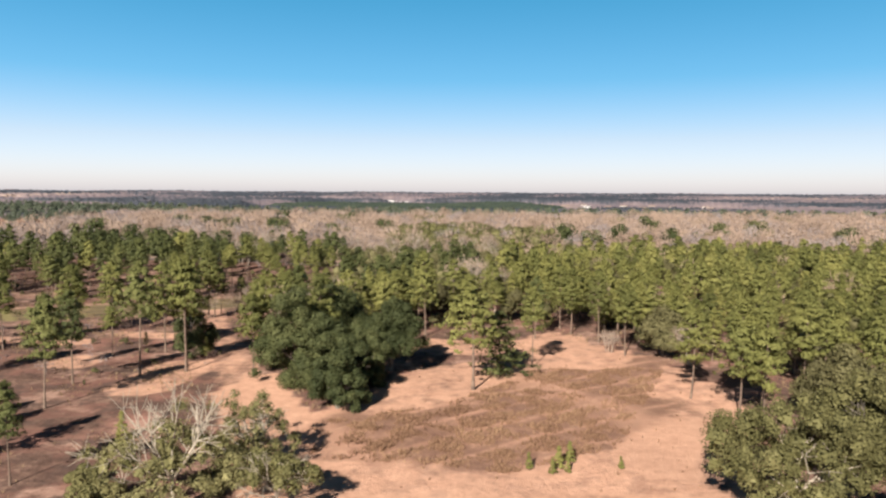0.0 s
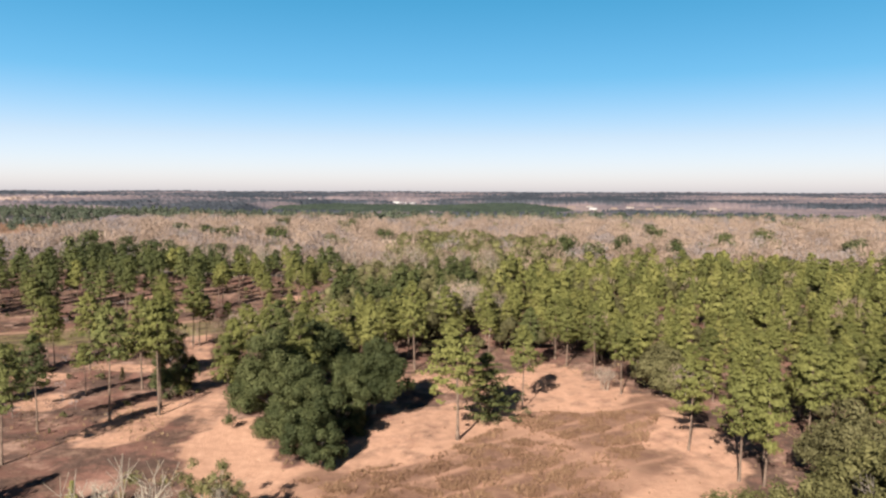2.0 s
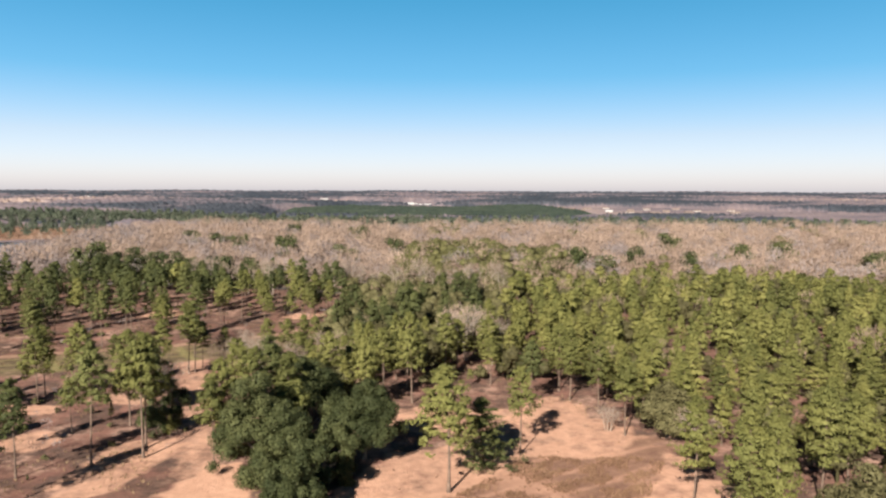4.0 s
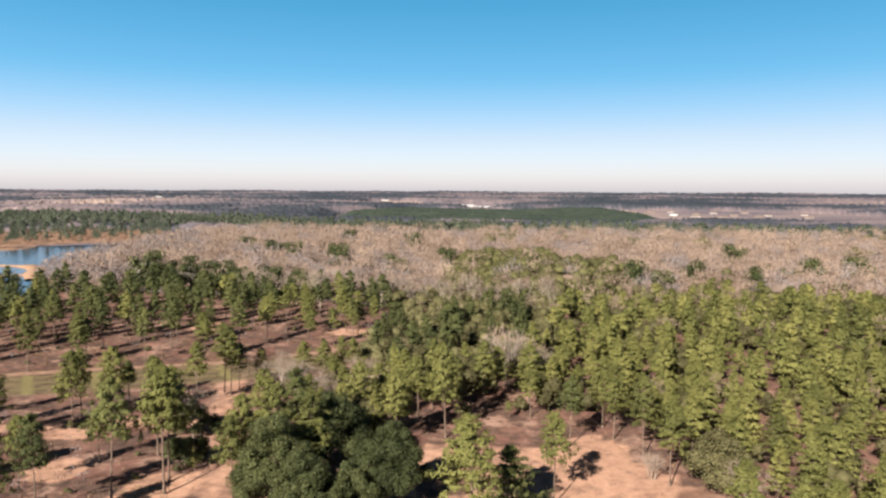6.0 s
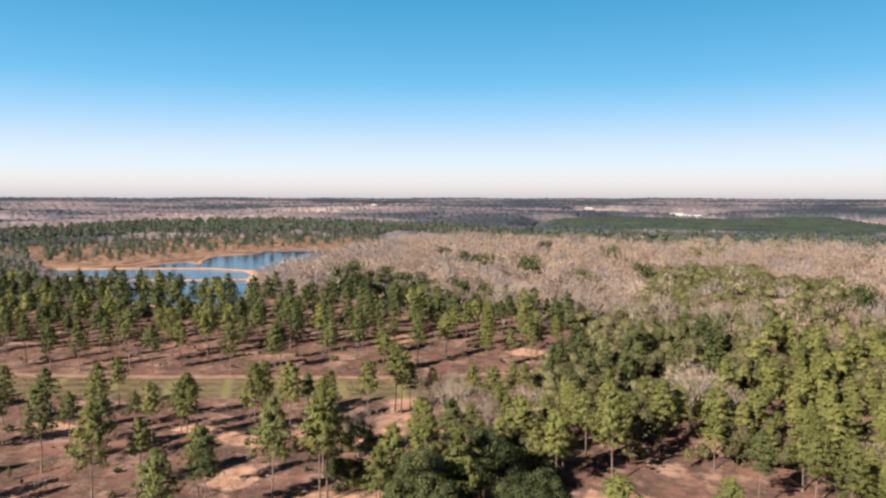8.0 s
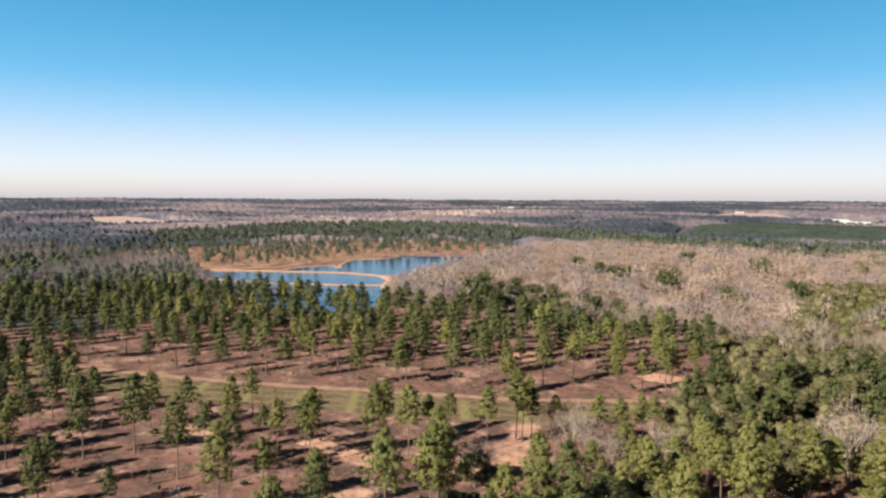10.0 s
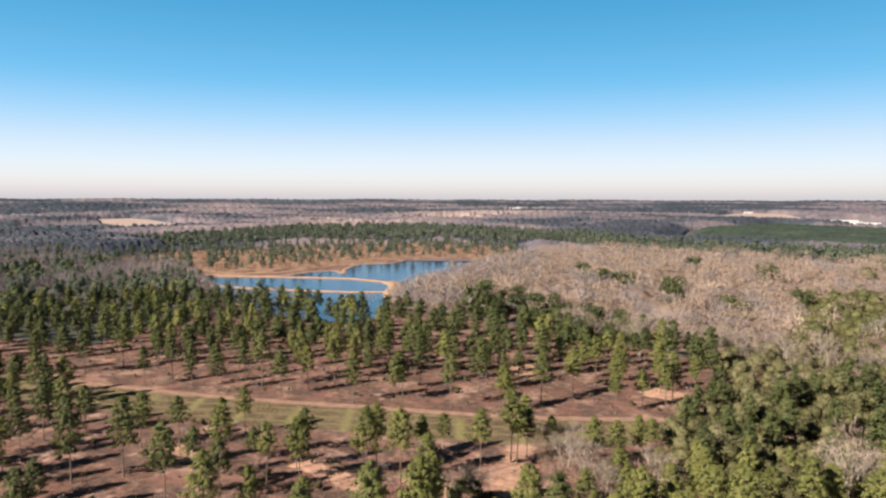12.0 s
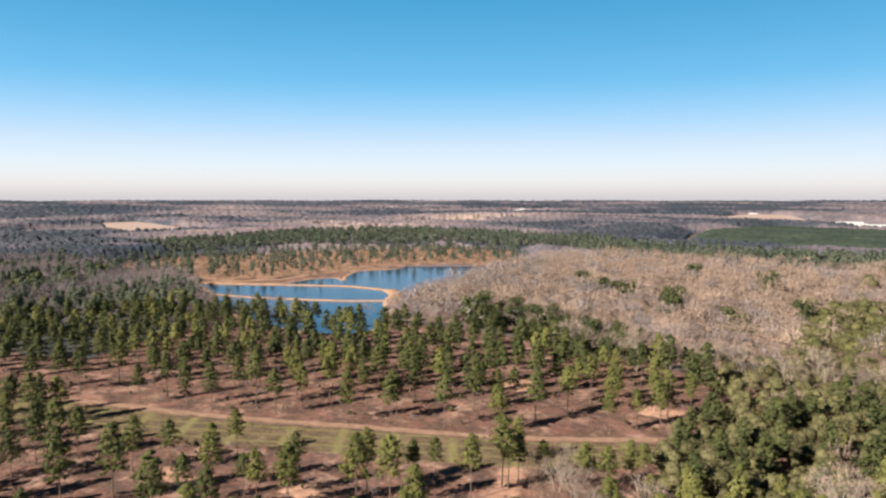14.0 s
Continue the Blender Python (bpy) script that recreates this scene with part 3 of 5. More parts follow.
TALL = "tall slender longleaf pine with open green crown"
pines = [pine_kind(s, M_NEEDLE, TALL, whorls=w, per=5, clumps=5, needles_no=15, base=b, wide=r) for s, w, b, r in (
    (1, 9, 0.48, 0.245), (2, 8, 0.54, 0.225), (3, 10, 0.42, 0.245), (4, 8, 0.57, 0.215), (5, 9, 0.50, 0.265), (6, 10, 0.40, 0.225))]
DARK = "tall slender pine with dark green crown"
dark_pines = [pine_kind(s, M_NEEDLE_DARK, DARK, whorls=w, per=5, clumps=5, needles_no=15, base=b, wide=r) for s, w, b, r in ((41, 9, 0.47, 0.235), (42, 10, 0.40, 0.22), (43, 8, 0.53, 0.245))]
YOUNG = "young bushy pine with yellow-green needles"
young = [pine_kind(s, M_NEEDLE_Y, YOUNG, whorls=11, per=5, clumps=5, needles_no=15, base=b, wide=0.255, puff=0.036, cone=True) for s, b in ((11, 0.20), (12, 0.3))]
# dark needles paint in the shade that the taller pine throws on it
shady = pine_kind(44, M_NEEDLE_DARK, "dark bushy young pine in shade of taller pine", whorls=12, per=5, clumps=5, needles_no=16, base=0.06, wide=0.34, puff=0.045, cone=True)
sapling = pine_kind(21, M_NEEDLE_Y, "small bright green pine sapling in dry grass", whorls=6, per=4, clumps=2, needles_no=12, base=0.10, wide=0.28, size=0.09, puff=0.08, cone=True)

PINES_CLEARING = [
    (-53, 83, 14.5), (-56.5, 94.5, 13.5), (-49, 99.5, 17), (-44, 103.5, 18), (-45.5, 107.5, 17), (-53, 117, 16), (-74, 125, 14), (-57.5, 148, 15), (-42.8, 61.1, 10),
    (8.8, 109.6, 13), (18.1, 136.5, 13), (22.4, 128.8, 13.5), (24.8, 118.2, 12.5), (28.7, 94.6, 14), (39.5, 107.5, 13), (36.6, 91.1, 13.5),
    (-9.5, 132, 16.5), (-24, 130.6, 13), (-16.4, 124.4, 13.5), (-5.1, 148.7, 13.4), (16.9, 142, 13), (11, 131.5, 12), (44, 96, 15), (50, 88, 14), (-33.5, 106, 14), (-33, 101.5, 12.5), (-29.5, 108.5, 15), (-24, 107.5, 15), (-30, 117, 15), (-36, 119, 14)]
PINES_SOUTH = [
    (-58.9, 139.6, 12.9), (-56.4, 148.6, 11.6), (-76.0, 129.5, 13.1), (-67.7, 127.1, 14.4), (-111.9, 126.1, 11.1), (-142.2, 97.4, 14.3), (-165.0, 100.0, 11.0), (-128.0, 84.0, 12.0), (-121.0, 80.0, 11.0),
    (-139.0, 86.0, 13.0), (-137.8, 104.2, 11.4), (-114.4, 90.2, 16.1), (-109.6, 97.5, 15.5), (-122.3, 108.1, 12.1), (-97.9, 104.6, 10.5), (-93.2, 95.9, 14.9), (-116.2, 112.9, 11.1), (-101.0, 112.3, 13.6),
    (-85.2, 111.0, 12.3), (-80.0, 114.0, 13.3), (-73.9, 140.7, 8.2), (-104.3, 80.1, 10.4), (-75.7, 92.0, 15.1), (-64.2, 100.8, 10.7), (-59.8, 111.8, 8.7), (-88.1, 81.5, 8.2), (-72.8, 98.0, 11.3),
    (-133.8, 89.3, 11.4), (-86.0, 101.5, 12.2), (-93.0, 127.0, 9.5)]
PINES_NORTH = [
    (-204.5, 121.2, 12.6), (-196.2, 125.5, 14.5), (-191.5, 129.2, 13.3), (-226.0, 152.0, 11.0), (-166.8, 133.7, 11.2), (-165.4, 141.1, 13.3), (-154.9, 140.5, 13.7), (-146.9, 142.9, 13.2), (-152.9, 156.1, 12.0),
    (-129.8, 150.7, 12.3), (-139.2, 165.5, 14.0), (-110.4, 157.6, 13.5), (-102.8, 165.1, 12.1), (-103.0, 168.0, 11.0), (-99.0, 198.0, 12.8), (-75.9, 173.9, 12.2), (-72.6, 186.0, 14.2), (-69.8, 197.1, 12.7),
    (-51.2, 197.7, 10.4), (-47.2, 202.4, 12.2), (-72.0, 250.2, 10.2), (-47.0, 207.0, 13.8), (-39.4, 156.5, 10.5), (-37.7, 162.9, 10.2), (-43.6, 155.5, 10.5), (-53.4, 156.3, 8.3), (-56.3, 152.2, 10.1),
    (-35.3, 163.6, 9.7), (-54.7, 189.7, 10.8), (-75.9, 174.2, 12.3), (-46.0, 220.4, 10.7), (-58.0, 224.0, 8.0), (-127.5, 157.6, 12.5), (-109.6, 174.0, 11.0)]

PINES_MORE = [
    (-206.4, 142.6, 15), (-191.8, 141, 16), (-181, 146, 12), (-161.8, 160.7, 13.4), (-214, 159, 13.7), (-124.4, 183.3, 14), (-88.6, 169.6, 13.7), (-115.9, 187.8, 16), (-124, 203.4, 12.2),
    (-90.9, 184.8, 15), (-125.9, 195.9, 10), (-156, 202, 12), (-139, 151.7, 16), (-123, 216, 15), (-170, 203, 9), (-93.4, 114.4, 8.7), (-87.5, 119.9, 10.5), (-87.5, 199.3, 9.5), (-103, 209.8, 13.8),
    (-70.1, 227.9, 12.6), (-85.5, 208.1, 16), (-147.7, 108.7, 8.6), (-62.1, 160.8, 10.3), (31.7, 85.5, 15), (34.1, 84.2, 15.5), (-146, 102.8, 12.7), (-70.2, 143, 9.2), (-73.9, 140.7, 8.5)]


def any_pine(x, rng):
    """Darker pines grow mostly to the west, those at the clearing's east edge keep their low limbs."""
    if x > 14:
        return (young[1], pines[0], pines[2], pines[5])[int(rng.integers(0, 4))]
    dark = rng.uniform() < (0.82 if x < -85 else 0.2)
    return dark_pines[int(rng.integers(0, 3))] if dark else pines[int(rng.integers(0, 6))]


rng = np.random.default_rng(3)
taken = [(-0.4, 95.1)]
for x, y, h in PINES_CLEARING + PINES_SOUTH + PINES_NORTH + PINES_MORE:
    plant(any_pine(x, rng), x, y, h, rng)
    taken.append((x, y))


def fill(poly, gap, rng, avoid=(), ragged=0.75):
    """Places a gap apart in a polygon, clear of those taken."""
    xs, ys = zip(*poly)
    out = []
    for gx in np.arange(min(xs), max(xs), gap):
        for gy in np.arange(min(ys), max(ys), gap):
            x, y = gx + rng.uniform(-ragged, ragged) * gap, gy + rng.uniform(-ragged, ragged) * gap
            if inside(np.array([x]), np.array([y]), poly)[0] and not any(inside(np.array([x]), np.array([y]), a)[0] for a in avoid):
                out.append((x, y))
    return out


def thin(places, gap, taken):
    cells, out = {}, []

    def near(p):
        i, j = int(p[0] // gap), int(p[1] // gap)
        return any(math.hypot(p[0] - q[0], p[1] - q[1]) < gap for a in (-1, 0, 1) for b in (-1, 0, 1) for q in cells.get((i + a, j + b), ()))

    for p in taken:
        cells.setdefault((int(p[0] // gap), int(p[1] // gap)), []).append(p)
    for p in places:
        if not near(p):
            cells.setdefault((int(p[0] // gap), int(p[1] // gap)), []).append(p)
            out.append(p)
    return out


SHORE = [(-240, 205), (-238, 224), (-226, 232), (-208, 228), (-186, 236), (-168, 246), (-150, 242), (-190, 215)]
SAVANNA_N = [(-300, 96), (-212, 119), (-138, 146), (-97, 167), (-41, 203), (-41, 225), (-46, 246), (-60, 262), (-90, 258), (-115, 258), (-170, 240), (-205, 222), (-262, 225), (-300, 200)]
SAVANNA_S = [(-280, 50), (-240, 95), (-212, 105), (-165, 116), (-125, 88), (-95, 60), (-60, 68), (-48, 60), (-80, 40)]
places = [p for p in thin(fill(SAVANNA_S, 5.8, rng), 5.4, taken) if p[0] < -105 or rng.uniform() < 0.65]
places += thin([(-95 - 8 * i + rng.uniform(-3, 3), 70 + rng.uniform(-6, 6)) for i in range(8)], 7, taken)
places += [p for p in thin(fill(SAVANNA_N, 5.6, rng), 5.9, taken) if p[0] < -215 or to_line(np.array([p[0]]), np.array([p[1]]), ROAD)[0] > 20]
places += thin(fill(SHORE, 6.2, rng), 6.2, taken + places)
places.sort(key=lambda p: math.hypot(p[0] - 15, p[1] - 36))
for x, y in places[:72]:
    plant(any_pine(x, rng), x, y, rng.uniform(10.5, 14.5), rng)
taken += places
far_savanna = places[72:]
savanna_h = [rng.uniform(12.5, 16.5) if inside(np.array([x]), np.array([y]), SHORE)[0] else rng.uniform(10, 14.5) for x, y in far_savanna]

NEAR_DENSE = [(-31, 152), (-36, 134), (-36, 124), (-22, 116), (-13, 140), (18, 147), (30, 126), (42, 108), (60, 92), (95, 80), (110, 90), (95, 130), (50, 165), (0, 190), (-20, 180)]
SCRUB = [(-38, 178), (-32, 160), (-29, 156), (-14, 162), (-2, 168), (6, 195), (8, 230), (4, 257), (-18, 242), (-37, 216)]
oak_keep = [(-27, 100), (-14, 105), (-18.5, 88)]
dense = thin(fill(DENSE, 4.5, rng, (SCRUB,)), 4.7, taken + oak_keep)
LANE = [(50, 172), (56, 198)]
dense = [p for p in dense if to_line(np.array([p[0]]), np.array([p[1]]), LANE)[0] > 2.4]
near_dense = [p for p in dense if inside(np.array([p[0]]), np.array([p[1]]), NEAR_DENSE)[0]]
near_dense.sort(key=lambda p: math.hypot(p[0] - 10, p[1] - 20))
near_dense = near_dense[:92]
for x, y in near_dense:
    k = young[int(rng.integers(0, 2))] if rng.uniform() < 0.6 else pines[(0, 2, 5)[int(rng.integers(0, 3))]]
    plant(k, x, y, rng.uniform(8.5, 12) if x < 5 else rng.uniform(8.5, 12.5), rng, wide=1.25)
for x, y, h in ((5.3, 68.3, 1.9), (8.2, 68.6, 2.4), (9.5, 69.8, 2.4), (14.3, 68.4, 1.4), (7.5, 67.3, 1.7), (9.0, 67.6, 1.6)):
    plant(sapling, x, y, h, rng)
for x, y, h in ((-43.9, 111.6, 3.9), (-36, 69, 5.0), (-95, 92, 2.5), (-58, 120, 3)):
    plant(young[0], x, y, h, rng, "small dark young pine standing in dry grass")
plant(pines[2], -0.4, 95.1, 16, rng, "", 1.45)
plant(shady, 3.4, 104.6, 10, rng, wide=1.8)
for k in pines + dark_pines + young + [sapling, shady]:
    drop_kind(k)

light_pines, fine_pines, dense_pines, far_pines = [], [], [], []
for s, b, c in ((31, 0.49, False), (32, 0.38, True), (33, 0.56, False), (34, 0.44, False), (35, 0.48, False)):
    r = 0.26 if c else 0.235
    trunk, limbs, crown = pine_parts(s, whorls=6, per=4, clumps=3, needles_no=8, base=b, wide=r, size=0.066, puff=0.052, cone=c)
    light_pines.append((tubes([trunk[0], trunk[2], trunk[4], trunk[6]], 4), crown))
    trunk, limbs, crown = pine_parts(s, whorls=7, per=5, clumps=3, needles_no=11, base=b, wide=r, size=0.046, puff=0.046, cone=c)
    fine_pines.append((tubes([trunk[0], trunk[2], trunk[4], trunk[6]], 4), crown))
    trunk, limbs, crown = pine_parts(s + 20, whorls=8, per=5, clumps=3, needles_no=10, base=b * 0.62, wide=0.26, size=0.050, puff=0.050, cone=s != 33)
    dense_pines.append((tubes([trunk[0], trunk[2], trunk[4], trunk[6]], 4), crown))
    far_pines.append(pine_parts(s, whorls=5, per=4, clumps=1, needles_no=4, base=b * 0.8, wide=r, size=0.13, puff=0.07, cone=c)[2])


def spread_pines(name, places, heights, needles, label, kinds=light_pines):
    """Many pines in one sheet of wood."""
    rng = np.random.default_rng(len(places))
    at = np.array([(x, y, height(x, y) - 0.1) for x, y in places])
    v, f = scattered(rng, [c for _, c in kinds], at, np.array(heights))
    ob = tagged(new(name, tri_mesh(name, v, f, needles)), label, "pine wood", kind="stuff")
    v, f = scattered(np.random.default_rng(len(places)), [t for t, _ in kinds], at, np.array(heights))
    part("trunks", tri_mesh("trunks", v, f, M_BARK), ob)


dim = rng.uniform(0, 1, len(far_savanna)) < 0.78
for tone, needles, words in ((False, M_NEEDLE, "open pine savanna before the pond"), (True, M_NEEDLE_DARK, "dark green pines scattered through the savanna")):
    some = [(p, h) for p, h, k in zip(far_savanna, savanna_h, dim) if k == tone]
    spread_pines("pine_wood", [p for p, _ in some], [h for _, h in some], needles, words, fine_pines)
rest = [p for p in dense if p not in set(near_dense)]
yellow = rng.uniform(0, 1, len(rest)) < 0.55
for tone, needles, words in ((True, M_NEEDLE_Y, "dense stand of yellow-green pines"), (False, M_NEEDLE, "darker green pines in the dense stand")):
    for kinds, low, high in ((dense_pines, 0, 185), (light_pines, 185, 999)):
        some = [p for p, k in zip(rest, yellow) if k == tone and low <= math.hypot(p[0], p[1] - 15) < high]
        spread_pines("pine_wood", some, rng.uniform(8, 12.5, len(some)), needles, words, kinds)


def grow(rng, p, d, ln, r, depth, segs, tips, split=3, droop=0.0):
    """Limbs that fork."""
    q = p + d * ln
    segs.append((*p, *q, r, r * 0.68))
    if depth == 0:
        tips.append(q)
        return
    for _ in range(split):
        e = unit(d + rng.normal(0, 0.55, 3) + np.array([0, 0, 0.12 - droop]))
        grow(rng, q, e, ln * rng.uniform(0.6, 0.9), r * 0.62, depth - 1, segs, tips, split, droop)


def oak(x, y, h, r, seed, label, mat, count=34, per_area=400, size=0.135, name="live_oak", low=0.3, bare=0.0, lobe=0.3, limb_mat=None):
    rng = np.random.default_rng(seed)
    top = tagged(new(name), label, "oak tree", "oaks")
    top.matrix_basis = pose(x, y, height(x, y) - 0.1)
    thick = 0.034 if bare < 0.3 else 0.022
    trunk = [(0, 0, 0, 0, 0, h * 0.18, h * thick, h * thick * 0.65)]
    stem = part("trunk", tri_mesh("trunk", *tubes(trunk, 8), limb_mat or M_LIMB), top)
    for k in range(5 if bare < 0.3 else 9):
        segs, tips = [], []
        a = k * (1.257 if bare < 0.3 else 0.698) + rng.uniform(-0.4, 0.4)
        d = unit(np.array([math.cos(a), math.sin(a), rng.uniform(0.5, 1.3) if bare < 0.3 else rng.uniform(0.35, 1.7)]))
        grow(rng, np.array([0, 0, h * 0.16]), d, min(h * 0.24, r * 0.3) if bare < 0.3 else r * 0.35, h * (0.014 if bare < 0.3 else 0.0105), 3, segs, tips, 2 if bare < 0.3 else 3)
        part("limb", tri_mesh("limb", *tubes(segs, 4), limb_mat or M_LIMB), stem, "pale bare crooked limb" if bare > 0.3 else "")
    lob = []
    for k in range(count):
        u, a = math.sqrt(rng.uniform(0, 1)), rng.uniform(0, 2 * math.pi)
        zz = h * (low + (0.86 - low) * (1 - u**2.2) * rng.uniform(0.6, 1.05) * (0.62 if bare > 0.3 else 1.0)) if k % 3 else h * rng.uniform(low, 0.62)
        if bare and rng.uniform() < bare:
            continue
        lob.append((math.cos(a) * u * r * 0.86, math.sin(a) * u * r * 0.86, zz, r * lobe * rng.uniform(0.65, 1.2)))
    part("crown", tri_mesh("crown", *sprays(rng, lob, per_area, size, 0.6, 0.4, 0.85, 0.7, -0.8, 0.0, 4 if bare > 0.4 else 10), mat), top)
    return top


oak(-26.3, 101, 14.4, 7.4, 1, "broad dense dark green live oak beside sandy track", M_OAK, 110, low=0.05, lobe=0.19)
oak(-13.0, 105.5, 12.6, 6.0, 2, "broad dense dark green live oak with low crown", M_OAK, 85, low=0.3, lobe=0.19)
# extra oak, added to fill the gap between its neighbours with shade
oak(-16.2, 98.5, 10.5, 3.8, 16, "dense dark green oak amid clustered oaks", M_OAK, 50, low=0.03, lobe=0.25)
oak(-17.4, 86.8, 12.4, 3.9, 3, "dense dark green oak shrub reaching to the ground", M_OAK, 66, low=0.04, lobe=0.25)
oak(-20.8, 95.5, 12.6, 4.6, 15, "dense dark green oak amid clustered oaks", M_OAK, 66, low=0.04, lobe=0.25)
oak(-22.5, 112, 14, 6.5, 4, "dark green live oak behind two larger ones", M_OAK, 60, lobe=0.24)
oak(-26.5, 59, 11.0, 9.0, 5, "half-bare live oak with pale crooked limbs", M_OAK_OLIVE, 190, 130, 0.10, low=0.14, bare=0.55, lobe=0.10, limb_mat=M_MOSSY)
oak(-21.5, 67, 11.0, 4.8, 6, "sparse olive live oak with pale limbs", M_OAK_OLIVE, 110, 150, 0.10, low=0.16, bare=0.5, lobe=0.14, limb_mat=M_MOSSY)
oak(-16.8, 57.5, 6.8, 4.2, 7, "small olive live oak on sandy ground", M_OAK_OLIVE, 44, 260, 0.11, bare=0.35, lobe=0.2, limb_mat=M_MOSSY)
oak(27, 59, 11.0, 9.0, 8, "broad olive live oak hung with grey moss", M_OAK_OLIVE, 150, 210, 0.11, bare=0.28, lobe=0.14, limb_mat=M_MOSSY)
oak(40, 70, 11.0, 8.0, 9, "olive live oak at edge of pine stand", M_OAK_OLIVE, 80, 200, 0.18, lobe=0.2)
oak(44, 84, 10.0, 6.0, 10, "olive live oak at edge of pine stand", M_SCRUB, 50, 200, 0.19, lobe=0.24)
oak(31, 118, 9.0, 5.0, 11, "grey-green scrub oak at forest edge", M_SCRUB, 40, 200, 0.19)
oak(-47, 114, 5.5, 3.5, 13, "dark rounded evergreen shrub in pine savanna", M_OAK, 22, low=0.12)
oak(-52, 127, 7.0, 4.0, 14, "dark rounded evergreen oak beside the pines", M_OAK, 24, low=0.15)


BUSH = "low olive oak bush on sandy ground"
for n, (bx, by, bh, br) in enumerate(((-33, 58, 2.6, 2.6), (-30.5, 66.5, 2.2, 2.0), (-23, 60.5, 3.0, 2.4), (-36, 62, 1.8, 1.8), (-19.5, 62.5, 2.6, 2.2))):
    oak(bx, by, bh, br, 90 + n, BUSH, M_OAK_OLIVE, 22, 200, 0.11, name="oak_bush", low=0.2, lobe=0.3)


def bare_tree(x, y, h, seed, label, spread=1.0, stems=1, category="bare tree"):
    rng = np.random.default_rng(seed)
    top = tagged(new("bare_tree"), label, category, "bare trees")
    top.matrix_basis = pose(x, y, height(x, y) - 0.1)
    tips = []
    for k in range(stems):
        a = rng.uniform(0, 6.28)
        o = np.array([math.cos(a), math.sin(a), 0]) * (0.5 if stems > 1 else 0)
        d = unit(np.array([math.cos(a) * 0.2 * (stems > 1), math.sin(a) * 0.2 * (stems > 1), 1]))
        stem = part("trunk", tri_mesh("trunk", *tubes([(*o, *(o + d * h * 0.3), h * 0.013, h * 0.010)], 6), M_PALE), top)
        for _ in range(3):
            segs = []
            e = unit(d + rng.normal(0, 0.3 * spread, 3))
            grow(rng, o + d * h * 0.28, e, h * 0.24, h * 0.009, 3, segs, tips, 3)
            part("limb", tri_mesh("limb", *tubes(segs, 3), M_PALE), stem)
    c = np.array(tips)
    part("crown", tri_mesh("crown", *tufts(rng, c, h * 0.06, 5, 0.5, 0.035), M_TWIG), top)


for n, (x, y, h, spread, stems, label) in enumerate((
        (-1.7, 164, 13, 0.5, 4, "pale bare tree with many upright stems"), (3.5, 160, 11, 0.5, 2, "pale bare tree with upright stems"), (-33, 141, 9, 0.9, 3, "pale bare tree among pines"),
        (-48, 152.5, 7, 1.2, 4, "pale bare leafless shrub at forest edge"), (-54, 157, 7, 1.2, 4, "pale bare leafless shrub at forest edge"), (-43, 150, 8, 1.1, 4, "pale bare leafless shrub at forest edge"), (-50, 160, 7, 1.2, 4, "pale bare leafless shrub at forest edge"),
        (22.7, 120.5, 4, 1.4, 5, "small grey leafless bush on red soil"), (34, 113, 7, 1.1, 3, "grey leafless tree at pine edge"),
        (-51, 125, 9, 1.0, 2, "pale bare tree beside evergreen oak"),
        (-30, 150, 9, 1.0, 3, "pale bare tree among pines"),
        *((x, 258 + 7 * math.sin(x * 0.7), 12 + 2 * math.sin(x), 0.5, 2, "tall pale bare tree at hardwood edge") for x in range(-104, 8, 5)))):
    bare_tree(x, y, h, 50 + n, label, spread, stems)

# ---- woods that nobody could count ----


BALL = bmesh.new()
bmesh.ops.create_icosphere(BALL, subdivisions=1, radius=1)
BALL_V, BALL_F = np.array([v.co for v in BALL.verts]), np.array([[v.index for v in f.verts] for f in BALL.faces])
BALL.free()


def domes(rng, lobes, share=0.85, flat=0.85):
    """The rough inner mass of each lobe (x, y, z, r) of a crown."""
    vs, fs = [], []
    for n, (x, y, z, r) in enumerate(lobes):
        k = rng.uniform(0.8, 1.15, (len(BALL_V), 1))
        vs.append(BALL_V * k * r * share * np.array([1, 1, flat]) + np.array([x, y, z]))
        fs.append(BALL_F + n * len(BALL_V))
    return np.concatenate(vs), np.concatenate(fs)


def round_template(seed, count, per_area, size, core=8):
    rng = np.random.default_rng(seed)
    lob = [(math.cos(a) * u * 0.36, math.sin(a) * u * 0.36, z, rng.uniform(0.2, 0.3)) for a, u, z in zip(rng.uniform(0, 6.28, count), rng.uniform(0, 1, count), rng.uniform(0.32, 0.78, count))]
    return joined(sprays(rng, lob, per_area, size, 0.6, 0.35), domes(rng, lob[:core], 0.8), tubes([(0, 0, 0, 0, 0, 0.5, 0.03, 0.02)], 4))


